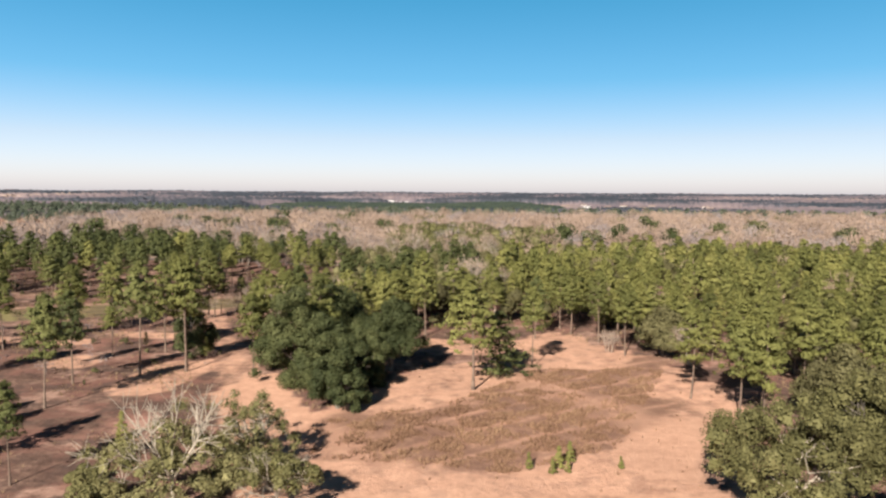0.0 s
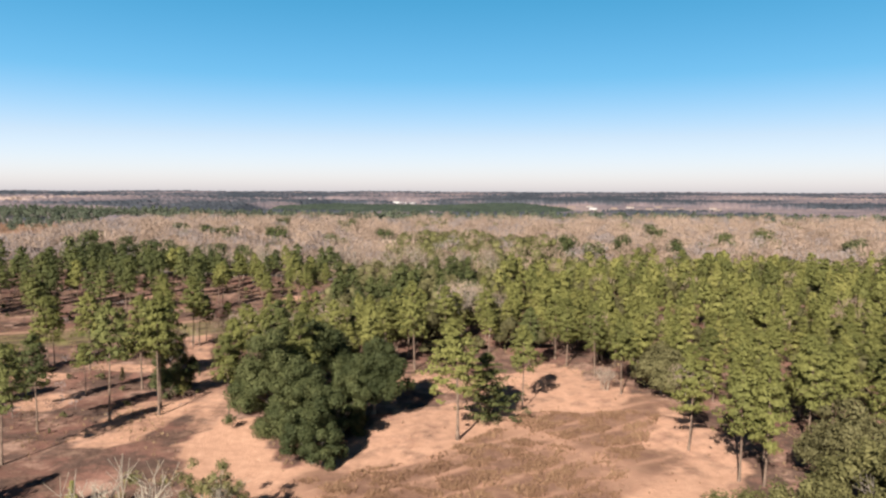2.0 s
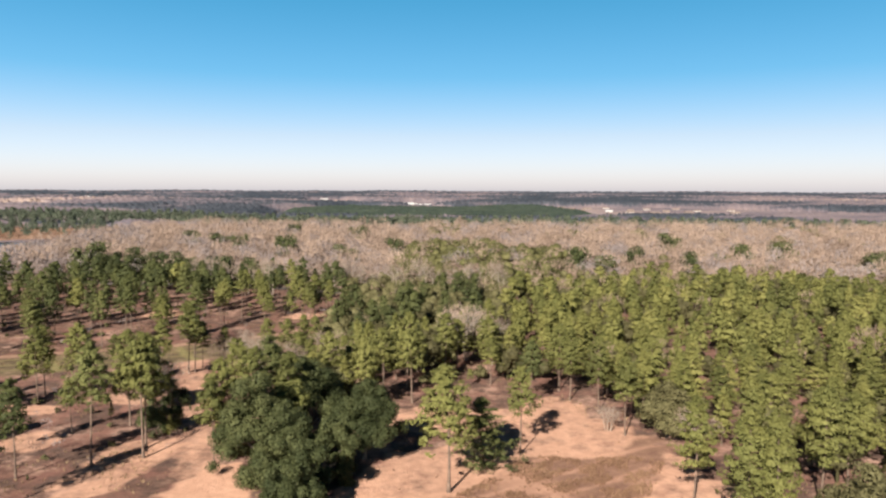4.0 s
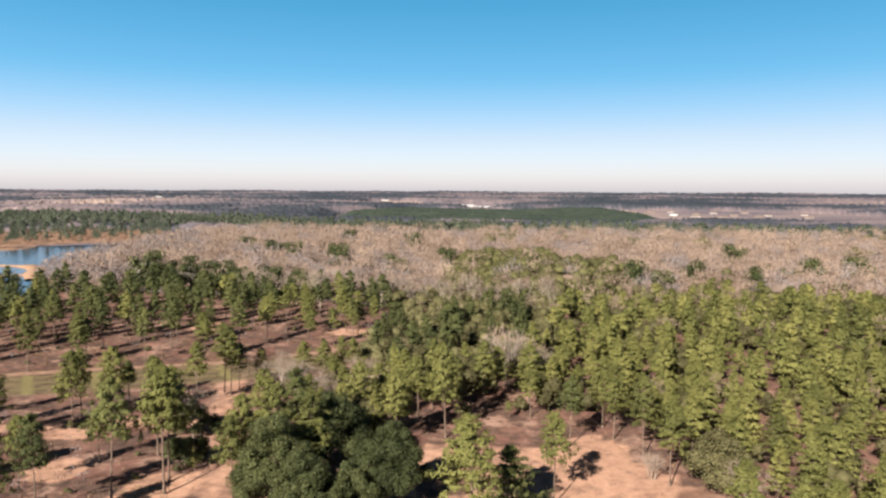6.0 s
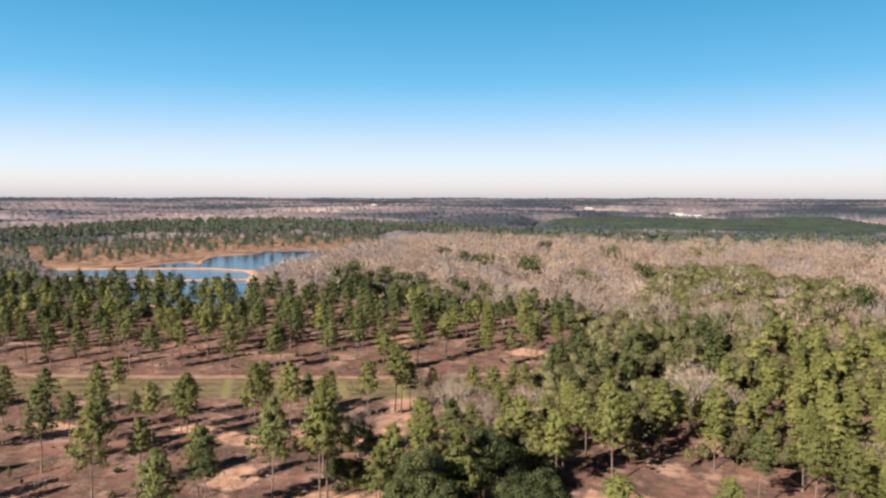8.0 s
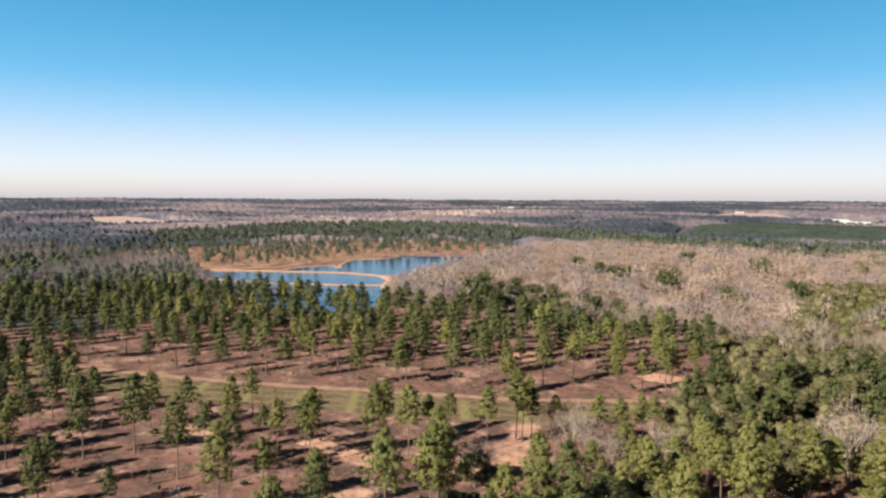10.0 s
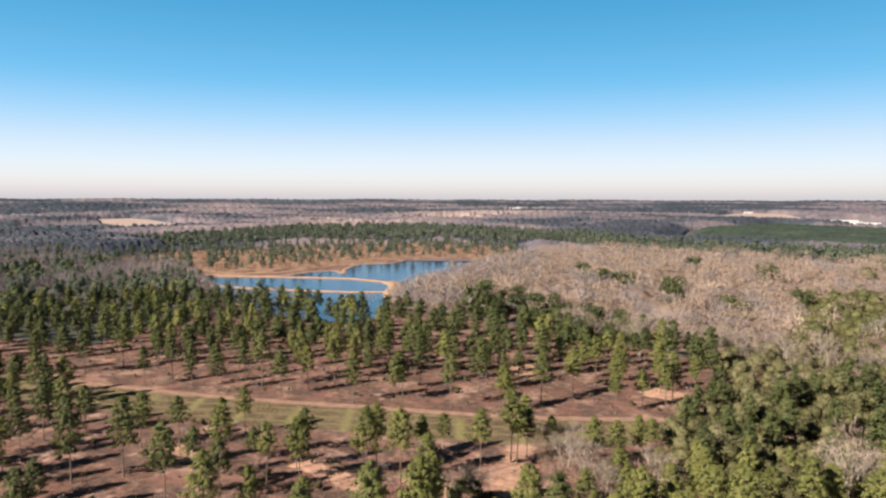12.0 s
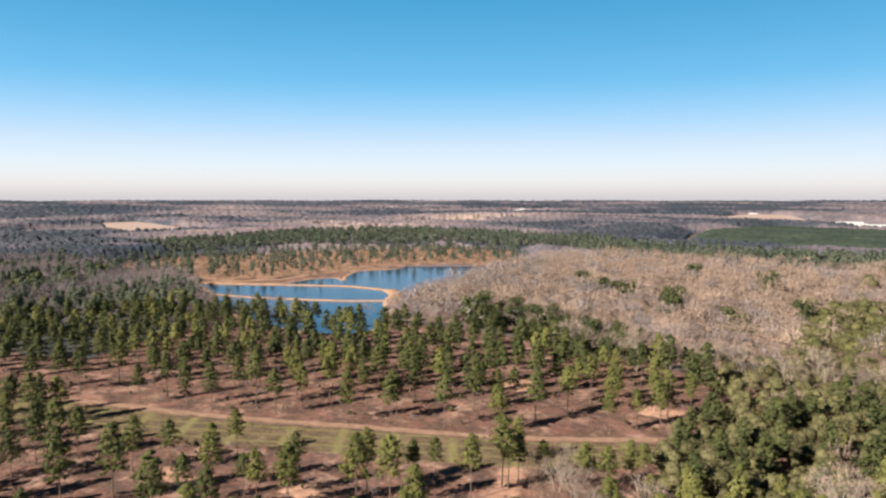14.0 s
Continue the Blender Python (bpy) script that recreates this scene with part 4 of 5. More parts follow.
def bare_template(seed, count, length=0.06, thick=0.3, full=True):
    """Trunk, boughs and rounded twig crown of a leafless tree of height 1."""
    rng = np.random.default_rng(seed)
    lobes = [(0, 0, 0.74, 0.26)] + [(math.cos(a) * 0.24, math.sin(a) * 0.24, rng.uniform(0.48, 0.68), rng.uniform(0.19, 0.27)) for a in rng.uniform(0, 6.28) + np.arange(3) * 2.1]
    lobes = np.array(lobes)
    v, f = sprays(rng, lobes, count / 4, length, thick, 0.30, 1.0, 0.6, -0.6, 0.12)
    tips = lobes[rng.integers(0, len(lobes), count // 7)]
    a, u = rng.uniform(0, 6.28, len(tips)), np.sqrt(rng.uniform(0, 1, len(tips)))
    foot = tips[:, :3] + np.column_stack([np.cos(a) * u * tips[:, 3] * 0.8, np.sin(a) * u * tips[:, 3] * 0.8, tips[:, 3] * 0.25])
    rise = np.column_stack([np.cos(a) * u * 0.05, np.sin(a) * u * 0.05, rng.uniform(0.10, 0.22, len(tips))])
    across = np.column_stack([-np.sin(a + 1), np.cos(a + 1), 0 * a]) * length * 0.22
    spikes = np.stack([foot + across, foot - across, foot + rise], 1).reshape(-1, 3)
    v, f = joined((v, f), (spikes, np.arange(len(spikes)).reshape(-1, 3)))
    boughs = [(0, 0, 0, 0, 0, 0.5, 0.011, 0.007)] + [(0, 0, 0.35, *(c[:3]), 0.005, 0.002) for c in lobes if full]
    return joined((v, f), tubes(boughs, 3))


rounds = [round_template(60 + k, 12, 55, 0.034) for k in range(4)]
rounds_low = [round_template(65 + k, 6, 30, 0.06, 5) for k in range(4)]
bares = [bare_template(80 + k, 160, 0.052, 0.18) for k in range(6)]
bares_near = [bare_template(100 + k, 420, 0.032, 0.14) for k in range(4)]
brush_kinds = [bare_template(120 + k, 40, 0.11, 0.22, False) for k in range(4)]
bares_far = [bare_template(90 + k, 36, 0.085, 0.4, False) for k in range(5)]


def woods(name, templates, places, heights, mat, label, category="woods", spread=0.25):
    rng = np.random.default_rng(len(places) + 7)
    xy = np.array(places)
    at = np.column_stack([xy, rolling(xy[:, 0], xy[:, 1]) - 0.2])
    v, f = scattered(rng, templates, at, np.asarray(heights), spread)
    return tagged(new(name, tri_mesh(name, v, f, mat)), label, category, kind="stuff")


rng = np.random.default_rng(8)
scrub = thin(fill(SCRUB, 3.6, rng), 3.5, taken)
woods("oak_scrub", rounds, scrub, rng.uniform(4.5, 8.5, len(scrub)), M_SCRUB, "dense grey-green scrub oak thicket")
bare_scrub = fill(SCRUB, 26, rng)
woods("bare_understorey", bares_near, bare_scrub, rng.uniform(8, 12, len(bare_scrub)), M_TWIG, "leafless pale trees among scrub oaks")
pine_scrub = fill(SCRUB, 10, rng)
spread_pines("pine_wood", pine_scrub, rng.uniform(9, 13, len(pine_scrub)), M_NEEDLE_DARK, "scattered pines rising from scrub oaks", fine_pines)
mixed = [p for p in fill(DENSE, 12, rng) if to_line(np.array([p[0]]), np.array([p[1]]), LANE)[0] > 5]
woods("oak_understorey", rounds, mixed, rng.uniform(5, 9, len(mixed)), M_SCRUB, "grey-green oaks scattered among dense pines")
low_in = [p for p in thin(fill(DENSE, 4.2, rng), 3.6, near_dense) if to_line(np.array([p[0]]), np.array([p[1]]), LANE)[0] > 4 and to_line(np.array([p[0]]), np.array([p[1]]), CLEARING)[0] > 7 and not inside(np.array([p[0]]), np.array([p[1]]), CLEARING)[0]]
spread_pines("young_pines", low_in[::2], rng.uniform(3.5, 7, len(low_in[::2])), M_NEEDLE, "young green pines filling the dense stand", light_pines)
woods("oak_understorey", rounds_low, low_in[1::2], rng.uniform(2.5, 5, len(low_in[1::2])), M_SCRUB, "low olive oaks under dense pines")
bare_mix = [p for p in fill(DENSE, 27, rng) if to_line(np.array([p[0]]), np.array([p[1]]), LANE)[0] > 6]
woods("bare_understorey", bares_near, bare_mix, rng.uniform(8, 12, len(bare_mix)), M_TWIG, "leafless pale trees scattered among dense pines")



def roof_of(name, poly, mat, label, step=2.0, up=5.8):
    """The close twigs of a leafless wood: a rough uneven roof below its crowns, darkened for the shade in their gaps.
    """
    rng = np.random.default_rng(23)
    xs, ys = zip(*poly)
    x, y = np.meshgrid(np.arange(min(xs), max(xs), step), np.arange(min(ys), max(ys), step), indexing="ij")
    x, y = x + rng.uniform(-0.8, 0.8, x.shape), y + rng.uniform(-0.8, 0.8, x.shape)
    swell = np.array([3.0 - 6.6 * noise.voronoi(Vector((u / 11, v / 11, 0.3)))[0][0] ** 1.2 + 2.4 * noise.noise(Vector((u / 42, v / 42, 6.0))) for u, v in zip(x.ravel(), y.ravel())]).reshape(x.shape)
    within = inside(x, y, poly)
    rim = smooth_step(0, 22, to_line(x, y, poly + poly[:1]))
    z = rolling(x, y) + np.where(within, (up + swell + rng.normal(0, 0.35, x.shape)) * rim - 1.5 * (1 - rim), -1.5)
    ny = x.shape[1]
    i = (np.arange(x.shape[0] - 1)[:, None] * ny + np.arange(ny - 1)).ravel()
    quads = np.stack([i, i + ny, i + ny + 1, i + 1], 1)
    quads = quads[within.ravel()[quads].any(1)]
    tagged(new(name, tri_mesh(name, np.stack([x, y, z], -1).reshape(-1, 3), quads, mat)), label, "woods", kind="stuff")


hard = fill(HARDWOOD, 7.8, rng)
front = thin(fill([(-80, 258), (-50, 240), (-34, 224), (-6, 226), (24, 244), (62, 268), (120, 255), (190, 258), (190, 275), (60, 290), (-80, 285)], 8.5, rng), 7, taken)
edge_oaks = thin(fill([(-70, 252), (-34, 224), (-6, 226), (24, 244), (62, 262), (120, 252), (190, 256), (180, 276), (60, 290), (-60, 278)], 6, rng), 5.2, taken)
GREEN_PATCH = [(-32, 262), (-38, 310), (-46, 380), (-30, 430), (30, 372), (34, 330), (28, 276), (5, 258)]
green_in = inside(np.array([p[0] for p in hard]), np.array([p[1] for p in hard]), GREEN_PATCH)
greens = [p for p, g in zip(hard, green_in) if g and rng.uniform() < 0.55]
greens += thin(fill(GREEN_PATCH, 7, rng), 5.0, greens)[:150]
keep = [p for p, g in zip(hard, green_in) if not g or rng.uniform() < 0.4]
mixed_in = rng.uniform(0, 1, len(keep)) < 0.06
greens += [p for p, k in zip(keep, mixed_in) if k and p[0] > -75]
keep_h = np.clip(rng.normal(11.5, 2.1, len(keep)) + np.array([2.2 * noise.noise(Vector((x / 45, y / 45, 2.0))) for x, y in keep]), 7.5, 15.5)
grey_in = np.array([noise.noise(Vector((x / 26, y / 26, 7.0))) + rng.normal(0, 0.28) > 0.12 for x, y in keep])
keep_h = keep_h + np.where(grey_in, -1.0, 0.6)
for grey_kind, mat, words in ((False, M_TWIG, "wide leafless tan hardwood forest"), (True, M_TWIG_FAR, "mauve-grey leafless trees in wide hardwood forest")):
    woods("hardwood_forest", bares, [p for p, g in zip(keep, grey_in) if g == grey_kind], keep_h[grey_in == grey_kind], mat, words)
roof_of("hardwood_twigs", HARDWOOD, M_TWIG_SHADE, "close twig sheet under leafless hardwood crowns, darkened for gap shade")
pale_shrubs = thin(fill([(-56, 150), (-44, 166), (-34, 158), (-30, 146), (-32, 133), (-44, 142)], 4.2, rng), 3.4, taken)
woods("bare_thicket", bares_near, pale_shrubs, rng.uniform(4, 6.5, len(pale_shrubs)), M_TWIG, "pale leafless shrubs crowded at forest edge", "shrubs")
woods("oak_scrub", rounds, edge_oaks, rng.uniform(4.5, 9, len(edge_oaks)), M_SCRUB, "olive scrub oaks along hardwood edge")
front_h = rng.uniform(7.5, 11.5, len(front))
front, front_h = front[::2], front_h[::2]
woods("bare_wood", bares_near, front, front_h, M_TWIG, "slender pale leafless trees along hardwood edge")
woods("green_thicket", rounds, greens, rng.uniform(8, 13, len(greens)), M_GREENWOOD, "pale green thicket among leafless hardwoods")

edge = thin(fill([(-208, 258), (-196, 262), (-226, 318), (-240, 360), (-254, 410), (-272, 460), (-284, 530), (-262, 530), (-236, 440), (-212, 360), (-196, 310), (-165, 275), (-186, 256)], 5, rng), 4.6, [])
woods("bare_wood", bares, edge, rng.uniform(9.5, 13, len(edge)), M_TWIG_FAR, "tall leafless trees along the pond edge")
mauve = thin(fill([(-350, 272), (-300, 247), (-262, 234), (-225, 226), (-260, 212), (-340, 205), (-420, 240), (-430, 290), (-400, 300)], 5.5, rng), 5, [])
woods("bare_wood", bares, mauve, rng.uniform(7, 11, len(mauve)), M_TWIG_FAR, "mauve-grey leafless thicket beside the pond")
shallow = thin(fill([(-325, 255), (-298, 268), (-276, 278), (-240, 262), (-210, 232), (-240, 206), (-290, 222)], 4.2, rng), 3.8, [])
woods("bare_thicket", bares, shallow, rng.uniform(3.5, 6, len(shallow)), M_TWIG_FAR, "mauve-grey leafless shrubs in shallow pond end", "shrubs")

EVERGREENS = [(-160, 283), (-166, 288), (-152, 280), (-145, 276), (-138, 290), (-131, 298), (-122, 266), (-112, 270), (-94, 263), (-104, 262), (-97, 343), (-170, 406), (-145, 382), (-134, 381),
              (-77, 436), (-45, 355), (-64, 322), (-134, 482), (-88, 470), (37, 300), (93, 390), (128, 332), (-106, 370), (60, 310), (80, 300), (110, 330), (45, 285), (150, 300), (-150, 294), (-128, 284), (-118, 278), (-108, 282), (-100, 272), (-90, 274), (-84, 266), (-141, 284)]
ever_h = [17, 12, 13, 11, 13, 12, 11, 12, 11, 11, 16, 15, 15, 14, 16, 15, 14, 15, 15, 16, 16, 16, 15, 15, 14, 15, 14, 15, 14, 13, 12, 12, 13, 12, 11, 12]
ever_label = "dark round evergreen oak among leafless hardwoods"
ever_me = [(tri_mesh("crown", *sprays(np.random.default_rng(200 + k), [(math.cos(a) * u * 0.4, math.sin(a) * u * 0.4, z, r) for a, u, z, r in zip(
    np.random.default_rng(k).uniform(0, 6.28, 14), np.random.default_rng(k + 9).uniform(0, 0.8, 14), np.random.default_rng(k + 5).uniform(0.2, 0.8, 14), np.random.default_rng(k + 3).uniform(0.16, 0.26, 14))], 120, 0.030, jitter=0.35, core=8), M_OAK),
    tri_mesh("trunk", *tubes([(0, 0, 0, 0.02, 0, 0.5, 0.04, 0.025)], 6), M_LIMB)) for k in range(4)]
for n, ((x, y), h) in enumerate(zip(EVERGREENS, ever_h)):
    top = tagged(new("evergreen_oak"), ever_label, "oak tree", "evergreen oaks")
    h *= 1.02
    top.matrix_basis = pose(x, y, height(x, y) - 0.1, 0, 0, n * 77) @ Matrix.Diagonal((h, h, h, 1))
    part("crown", ever_me[n % 4][0], top)
    part("trunk", ever_me[n % 4][1], top)

# mixed dark woods west of the savanna
WEST_WOODS = [(-262, 225), (-300, 200), (-300, 96), (-420, 60), (-620, 60), (-640, 320), (-560, 300), (-405, 298), (-345, 268), (-300, 240)]
west = fill(WEST_WOODS, 8, rng)
pick = rng.uniform(0, 1, len(west))
west_a = np.array([0.5 + 0.5 * noise.noise(Vector((x / 60, y / 60, 3.0))) for x, y in west])
grey = [p for p, a, u in zip(west, west_a, pick) if a + 0.3 * (u - 0.5) > 0.5]
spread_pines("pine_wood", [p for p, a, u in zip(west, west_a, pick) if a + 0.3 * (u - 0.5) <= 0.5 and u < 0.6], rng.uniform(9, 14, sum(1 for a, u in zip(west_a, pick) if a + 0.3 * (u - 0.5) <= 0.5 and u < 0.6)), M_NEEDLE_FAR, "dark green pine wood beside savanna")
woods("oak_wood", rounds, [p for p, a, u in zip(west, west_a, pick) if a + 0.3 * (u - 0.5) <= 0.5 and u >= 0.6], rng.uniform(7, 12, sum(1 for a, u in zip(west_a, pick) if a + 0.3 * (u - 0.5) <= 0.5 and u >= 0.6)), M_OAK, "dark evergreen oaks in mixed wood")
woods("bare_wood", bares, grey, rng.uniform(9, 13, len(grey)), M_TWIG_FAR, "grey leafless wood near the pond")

# sparse pines on the cutover land behind the pond
cut_pines = [p for p in fill(CUTOVER, 12, rng) if not inside(np.array([p[0]]), np.array([p[1]]), WATER)[0]]
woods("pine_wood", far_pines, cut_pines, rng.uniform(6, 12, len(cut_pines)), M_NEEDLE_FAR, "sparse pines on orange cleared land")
cut_bush = [p for p in fill(CUTOVER, 7, rng) if not inside(np.array([p[0]]), np.array([p[1]]), WATER)[0]]
woods("brush", bares_far, cut_bush, rng.uniform(2, 5, len(cut_bush)), M_WEED, "low brown brush on orange cleared land", "brush")

# ---- distance ----
FIELDS = [[(-1226, 639), (-1226, 701), (-1140, 690), (-1054, 667), (-988, 687), (-938, 640), (-971, 566), (-1083, 578)], [(-545, 1849), (-531, 2109), (-419, 2029), (-274, 1577), (-287, 1450), (-414, 1505)],
          [(-850, 2198), (-686, 2036), (-600, 1833), (-744, 1954)], [(-330, 2150), (60, 2300), (40, 1950), (-280, 1850)], [(-1500, 1900), (-1250, 2250), (-1150, 2100), (-1380, 1800)]]


def field(poly):
    bm = bmesh.new()
    f = bm.faces.new([bm.verts.new((x, y, 0)) for x, y in poly])
    bmesh.ops.triangulate(bm, faces=[f])
    bmesh.ops.subdivide_edges(bm, edges=bm.edges, cuts=9, use_grid_fill=True)
    for v in bm.verts:
        v.co.z = height(v.co.x, v.co.y) + 1.2
    me = bpy.data.meshes.new("field")
    bm.to_mesh(me)
    bm.free()
    me.materials.append(M_FIELD)
    tagged(new("field", me), "pale tan winter field among distant woods", "field", kind="structure")


for poly in FIELDS:
    field(poly)

PLANTATION = [(-270, 830), (-330, 1050), (-270, 1290), (-215, 1235), (-70, 1225), (0, 1320), (90, 1320), (150, 1050), (60, 800)]
BAND = [(-700, 420), (-760, 700), (-640, 820), (-380, 800), (-200, 720), (60, 720), (260, 690), (560, 620), (520, 560), (200, 605), (40, 645), (-95, 595), (-240, 616), (-380, 665), (-470, 670), (-560, 520), (-600, 400)]


band = [p for p in fill(BAND, 8.5, rng) if rng.uniform() < 0.9]
band_bare = fill(BAND, 15, rng)
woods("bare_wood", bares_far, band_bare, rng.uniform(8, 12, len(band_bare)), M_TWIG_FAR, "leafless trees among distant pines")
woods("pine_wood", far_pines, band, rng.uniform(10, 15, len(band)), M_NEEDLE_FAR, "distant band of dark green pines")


def plantation():
    """Close even rows of young pines, seen as one rough green roof."""
    rng = np.random.default_rng(17)
    gx, gy = np.arange(-345, 165, 3.4), np.arange(790, 1345, 3.4)
    x, y = np.meshgrid(gx, gy, indexing="ij")
    x, y = x + rng.uniform(-0.9, 0.9, x.shape), y + rng.uniform(-0.9, 0.9, x.shape)
    rim = smooth_step(0, 30, to_line(x, y, PLANTATION + PLANTATION[:1]))
    z = rolling(x, y) + np.where(inside(x, y, PLANTATION), (6.5 + rng.normal(0, 0.8, x.shape)) * rim, 0) - 1.5 * (1 - rim)
    n, m = x.shape
    i = (np.arange(n - 1)[:, None] * m + np.arange(m - 1)).ravel()
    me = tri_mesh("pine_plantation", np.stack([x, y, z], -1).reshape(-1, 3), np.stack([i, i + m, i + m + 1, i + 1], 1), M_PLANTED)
    tagged(new("pine_plantation", me), "even-topped dark green distant pine plantation", "woods", kind="stuff")


plantation()


def canopy():
    """The far woods as one uneven roof of crowns, with pine blocks, leafless woods and openings."""
    rng = np.random.default_rng(31)
    ds = [560.0]
    while ds[-1] < 4850:
        ds.append(ds[-1] + max(5.0, ds[-1] ** 2 / 110000))
    az = np.radians(np.arange(-92, 46, 0.13))
    d, a = np.meshgrid(np.array(ds), az, indexing="ij")
    d = d + rng.uniform(-0.3, 0.3, d.shape) * np.maximum(5.0, d * d / 110000)
    a = a + rng.uniform(-0.3, 0.3, d.shape) * radians(0.13)
    x, y = np.sin(a) * d, 30 + np.cos(a) * d
    xs, ys = x.ravel(), y.ravel()
    big = np.array([noise.noise(Vector((u / 520, v / 420, 1.0))) + 0.5 * noise.noise(Vector((u / 170, v / 150, 5.0))) + 0.42 * noise.noise(Vector((u / 70, v / 55, 9.0))) for u, v in zip(xs, ys)]).reshape(d.shape)
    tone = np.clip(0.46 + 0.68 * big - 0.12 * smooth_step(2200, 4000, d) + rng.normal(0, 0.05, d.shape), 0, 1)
    open_land = (big > 0.60) & (d < 3600)
    up = np.where(tone < 0.33, 12.0, 9.0) + rng.normal(0, 1.0, d.shape) * np.clip(d / 1200, 0.7, 1.6) + 4 * big
    up = np.where(open_land, 0.6, up)
    tone = np.where(open_land, np.clip(0.80 + rng.normal(0, 0.03, d.shape), 0, 1), tone * 0.84)
    under = inside(xs, ys, BAND).reshape(d.shape)
    up, tone = np.where(under, 5.5, up), np.where(under, 0.22, tone)
    town = inside(xs, ys, TOWN).reshape(d.shape)
    up, tone = np.where(town, up * 0.25, up), np.where(town, np.clip(tone + 0.22, 0.3, 0.72), tone)
    left = smooth_step(600, 680, d)
    for cx, cy, r in CLEARED:
        left = np.minimum(left, smooth_step(0.8, 1.35, np.hypot((x - cx) / r, (y - cy) / (r * 1.6))))
    tone = np.where((left < 0.6) & ~under, 0.54, tone)
    gone = np.zeros(d.shape, bool)
    for poly in FIELDS + [PLANTATION, HARDWOOD, CUTOVER]:
        within = inside(xs, ys, poly).reshape(d.shape)
        gone |= within
        left = np.where(within, left, np.minimum(left, 0.25 + 0.75 * smooth_step(0, 30, to_line(x, y, poly + poly[:1]))))
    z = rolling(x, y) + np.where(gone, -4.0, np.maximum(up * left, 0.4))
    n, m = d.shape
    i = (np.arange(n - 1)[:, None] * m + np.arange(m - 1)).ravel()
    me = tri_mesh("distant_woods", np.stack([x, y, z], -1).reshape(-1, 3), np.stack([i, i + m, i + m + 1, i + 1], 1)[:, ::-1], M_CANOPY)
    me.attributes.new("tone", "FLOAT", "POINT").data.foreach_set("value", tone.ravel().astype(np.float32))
    tagged(new("distant_woods", me), "distant haze-tinted patchwork of dark pine and grey leafless woods", "woods", kind="stuff")


TOWN = [(95, 870), (80, 1340), (420, 1340), (560, 1000), (330, 840)]
CLEARED = [(-1000, 560, 75), (-1075, 560, 60), (-960, 590, 60), (-160, 1420, 60), (-200, 1495, 55), (-130, 1235, 45), (-1080, 1750, 60), (-1140, 1905, 60), (-740, 1950, 60), (-1230, 2080, 60), (-520, 2090, 50)]
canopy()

def shed(x, y, length, depth, h, turn, label, name="farm_shed", wall=M_WHITE, roof_mat=M_ROOF, doors=3):
    """A long gabled building with eaves, doors and windows."""
    top = tagged(new(name), label, "building", "distant buildings")
    top.matrix_basis = pose(x, y, height(x, y) + 0.2, 0, 0, turn)
    a, b, e, rise = length / 2, depth / 2, 0.6, depth * 0.14

    def made(pname, build, mat):
        bm = bmesh.new()
        build(bm)
        bmesh.ops.recalc_face_normals(bm, faces=bm.faces)
        me = bpy.data.meshes.new(pname)
        bm.to_mesh(me)
        bm.free()
        me.materials.append(mat)
        return part(pname, me, top)

    def walls(bm):
        lo = [bm.verts.new((sx * a, sy * b, -1)) for sx, sy in ((-1, -1), (1, -1), (1, 1), (-1, 1))]
        hi = [bm.verts.new((sx * a, sy * b, h)) for sx, sy in ((-1, -1), (1, -1), (1, 1), (-1, 1))]
        g = [bm.verts.new((sx * a, 0, h + rise)) for sx in (-1, 1)]
        bm.faces.new((lo[0], lo[1], hi[1], hi[0]))
        bm.faces.new((lo[2], lo[3], hi[3], hi[2]))
        bm.faces.new((lo[1], lo[2], hi[2], g[1], hi[1]))
        bm.faces.new((lo[3], lo[0], hi[0], g[0], hi[3]))

    def roof(bm):
        for s in (-1, 1):
            q = [bm.verts.new(c) for c in ((-a - e, 0, h + rise + 0.1), (a + e, 0, h + rise + 0.1), (a + e, s * (b + e), h - 0.15), (-a - e, s * (b + e), h - 0.15))]
            w = [bm.verts.new(v.co + Vector((0, 0, 0.2))) for v in q]
            bm.faces.new(q)
            bm.faces.new(w)
            for k in range(4):
                bm.faces.new((q[k], q[(k + 1) % 4], w[(k + 1) % 4], w[k]))

    made("wall", walls, wall)
    made("roof", roof, roof_mat)
    for k in range(doors):
        def hole(bm, k=k):
            bmesh.ops.create_cube(bm, size=1, matrix=pose(-a + length * (k + 0.5) / doors, -b - 0.02, h * 0.5) @ Matrix.Diagonal((min(3, length / doors * 0.5), 0.12, h * 0.45, 1)))
        made("window", hole, M_GLASS)


WHITE_SHED = "long low white metal-roofed farm shed"
shed(-172, 1418, 18, 9, 2.8, 15, WHITE_SHED)
shed(-148, 1408, 26, 8, 2.2, 15, WHITE_SHED)
shed(-101, 1395, 28, 9, 2.6, 12, WHITE_SHED)
shed(-200, 1492, 42, 9, 2.6, 20, WHITE_SHED)
HOUSE = "distant house with brown gabled roof"
for x, y, ln in ((108, 1243, 20), (121, 1190, 16), (146, 1195, 22), (168, 1100, 18), (192, 1060, 20), (222, 1040, 24), (250, 1090, 18), (130, 1120, 14), (275, 1060, 20), (300, 1110, 18), (335, 1045, 22), (205, 1130, 16), (240, 1180, 20), (360, 1140, 18), (290, 1200, 20), (180, 1220, 18)):
    shed(x, y, ln * 0.55, 8, 3.4, x % 40 - 20, HOUSE, "house", M_WHITE if x % 4 == 0 else M_SIDING, M_ROOF if x % 7 == 0 else M_ROOF_BROWN, 3)
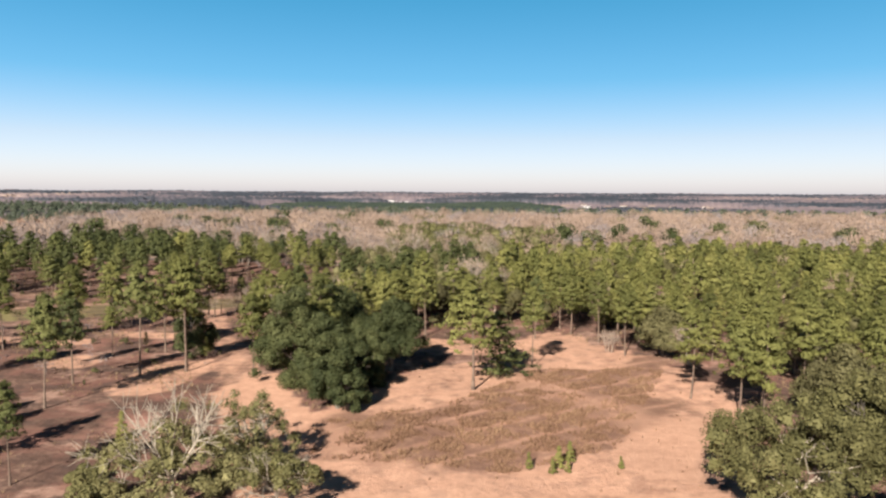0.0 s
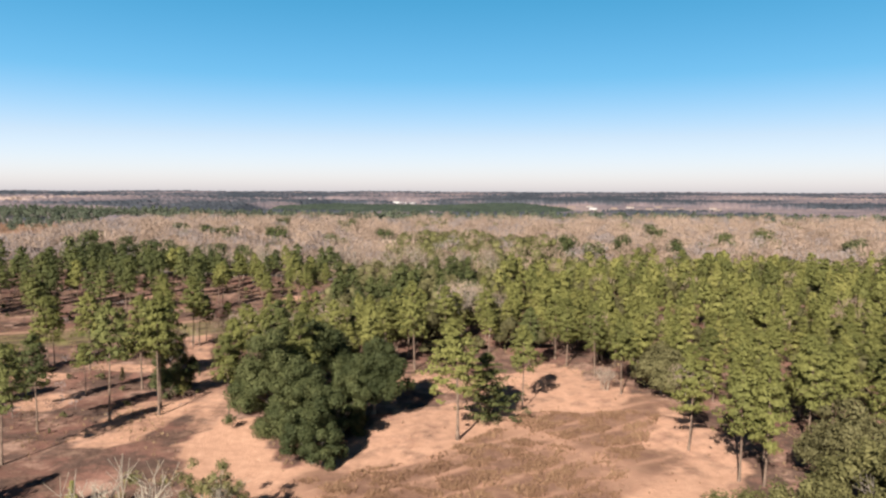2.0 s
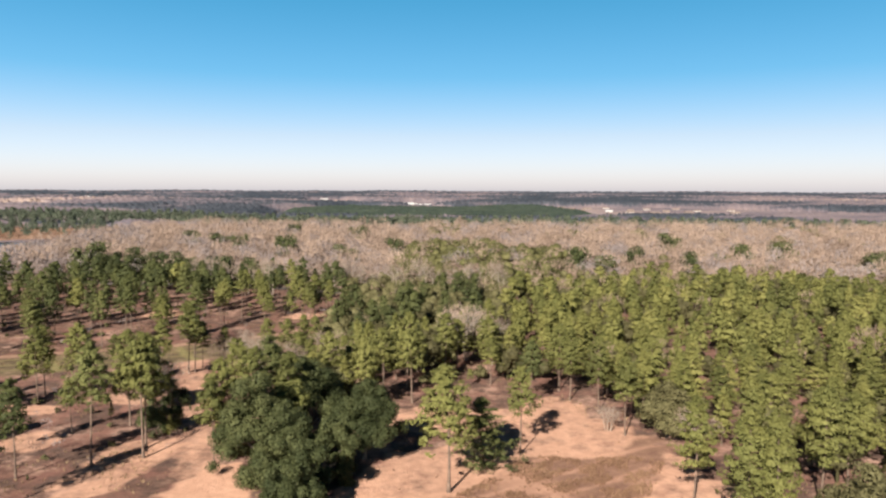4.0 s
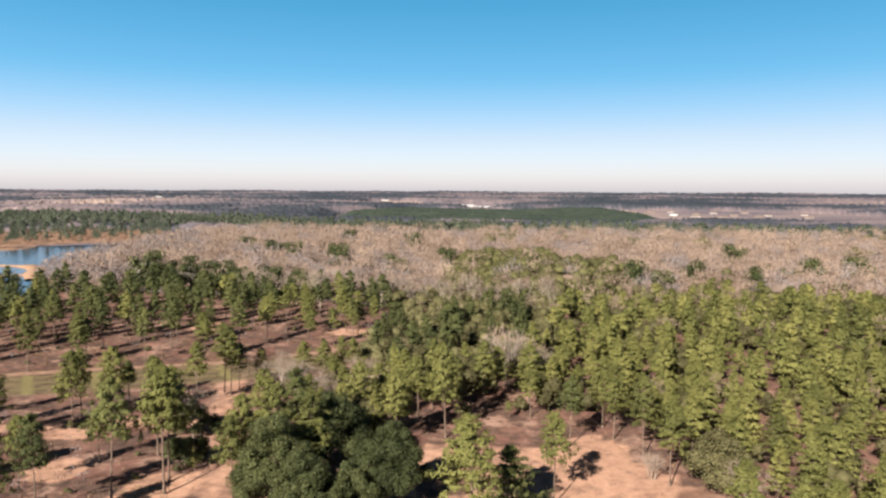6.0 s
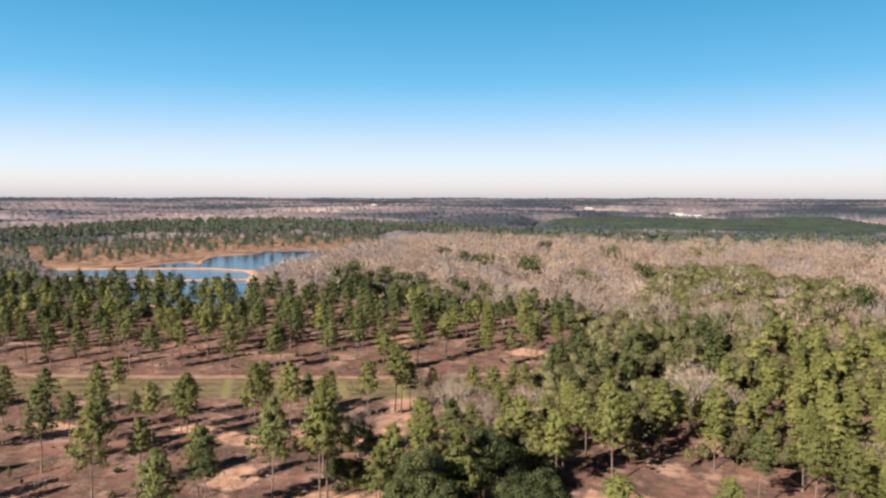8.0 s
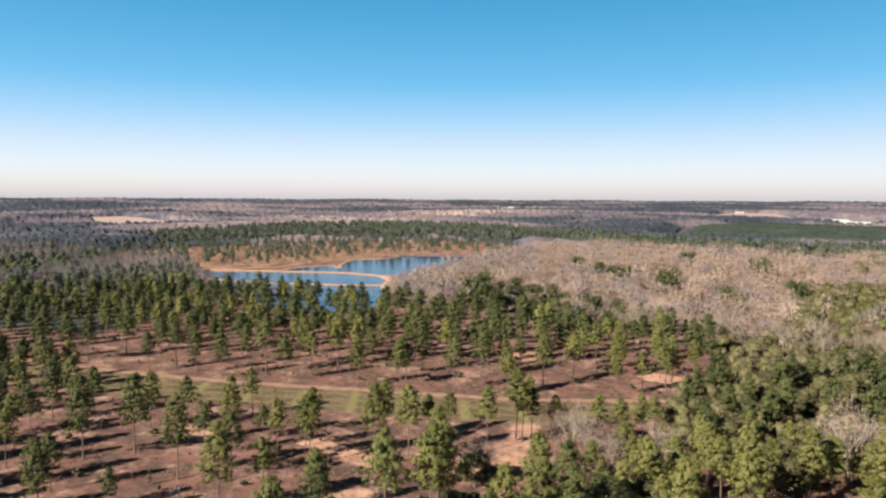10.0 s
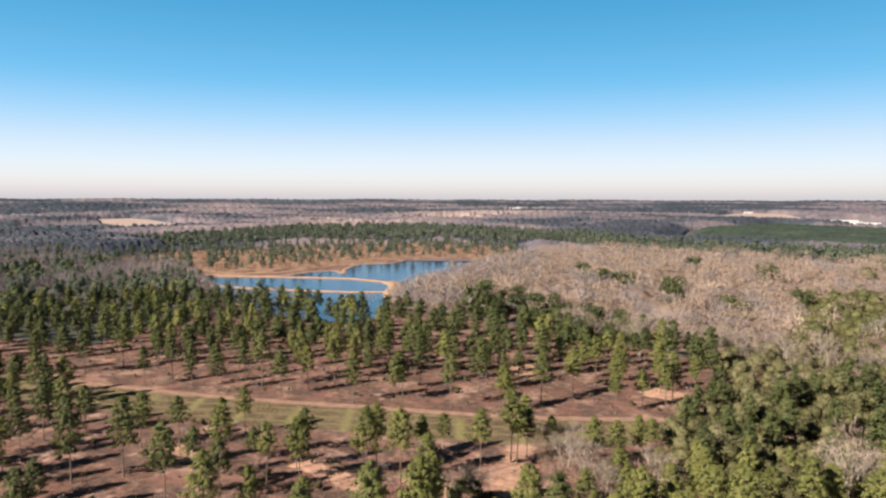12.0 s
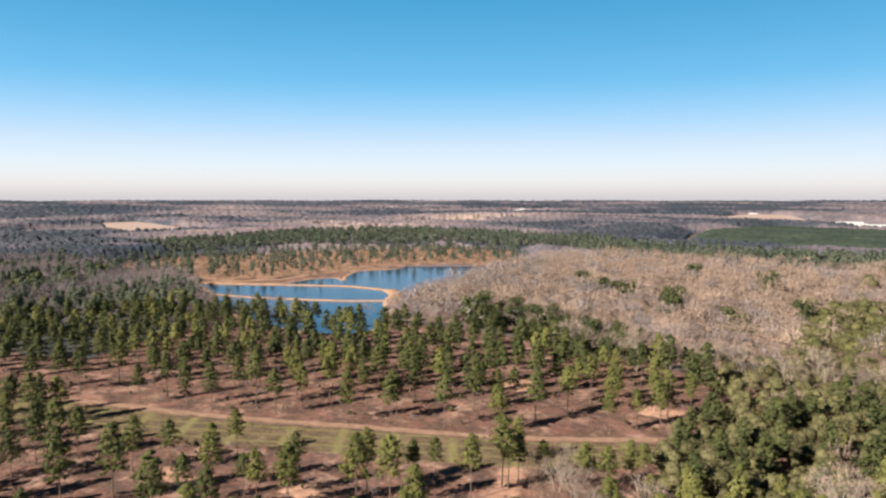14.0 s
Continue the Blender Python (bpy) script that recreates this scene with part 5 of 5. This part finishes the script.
for x, y, ln in ((-1240, 2050, 30), (-1180, 2120, 24), (-1182, 1927, 34), (-1091, 1878, 40), (-1104, 1727, 24), (-700, 1960, 44), (-735, 1950, 34), (-520, 2080, 30)):
    shed(x, y, ln * 0.7, 10, 3.2, 25, WHITE_SHED)

# ---- ground cover ----


def cover(name, mat, places, size, blades, label, width=0.12):
    rng = np.random.default_rng(len(places))
    xy = np.array(places)
    at = np.column_stack([xy, rolling(xy[:, 0], xy[:, 1])])
    v, f = tufts(rng, at, size * rng.uniform(0.5, 1.5, len(at)), blades, 0.8, width)
    tagged(new(name, tri_mesh(name, v, f, mat)), label, "grass", kind="stuff")


rng = np.random.default_rng(12)
gx, gy = rng.uniform(-22, 34, 60000), rng.uniform(62, 122, 60000)
old_field = [(-19, 81), (-17, 70), (3, 67), (15, 74), (29, 109), (10, 109), (-3, 89)]
tuft = np.sin(gx * 0.9 + 2 * np.sin(gy * 0.4)) * np.sin(gy * 0.8 + 1.5 * np.sin(gx * 0.3)) + rng.normal(0, 0.35, len(gx))
bend = 1.25 + 0.9 * np.sin(gy * 0.31 + gx * 0.11) + 0.6 * np.sin(gx * 0.23)
bare_path = np.minimum(abs(np.sin((-0.62 * gx + 0.78 * gy + bend) * math.pi / 5.2)) * 0.5, abs(np.sin((0.8 * gx + 0.6 * gy + bend) * math.pi / 34)))
weed = (inside(gx, gy, old_field) & (tuft + 0.5 * smooth_step(0.05, 0.3, bare_path) > 0.45) & (bare_path > 0.05 + 0.05 * rng.normal(size=len(gx)))) | (rng.uniform(0, 1, len(gx)) < 0.003)
cover("brown_weeds", M_WEED, np.column_stack([gx, gy])[weed], 0.40, 6, "brown dry weeds in old field strips")
gx, gy = rng.uniform(-240, 60, 90000), rng.uniform(55, 250, 90000)
patch = np.sin(gx * 0.13 + 2 * np.sin(gy * 0.05)) * np.sin(gy * 0.17 + np.sin(gx * 0.07)) + 0.6 * np.sin(gx * 0.41 + gy * 0.33)
ok = (patch + rng.normal(0, 0.4, len(gx)) > 0.45) & (to_line(gx, gy, ROAD) > 2.5) & (to_line(gx, gy, TRACK) > 3) & ~inside(gx, gy, CLEARING)
cover("dry_grass", M_GRASS, np.column_stack([gx, gy])[ok], 0.36, 4, "tufts of dry straw-coloured grass", 0.14)
brush_at = [p for p in fill(SAVANNA_N, 3.4, rng) + fill(SAVANNA_S, 3.8, rng) + fill([(-165, 117), (-112, 132), (-45, 136), (-40, 104), (-60, 84), (-92, 84), (-128, 86)], 3.8, rng)
            if noise.noise(Vector((p[0] / 9, p[1] / 6, 4.0))) + rng.normal(0, 0.22) > 0.04 and to_line(np.array([p[0]]), np.array([p[1]]), ROAD)[0] > 3.5 and to_line(np.array([p[0] - 5]), np.array([p[1] + 9]), ROAD)[0] > 8]
woods("brush", brush_kinds, brush_at[::2], rng.uniform(0.8, 2.6, len(brush_at[::2])), M_BRUSH, "low leafless dark brown brush under pines", "brush", 0.6)
woods("brush", brush_kinds, brush_at[1::4], rng.uniform(0.8, 2.4, len(brush_at[1::4])), M_TWIG_FAR, "low grey leafless brush under pines", "brush", 0.6)
woods("brush", rounds_low, brush_at[3::4], rng.uniform(0.8, 2.0, len(brush_at[3::4])), M_SCRUB, "low dark evergreen brush under pines", "brush", 0.6)
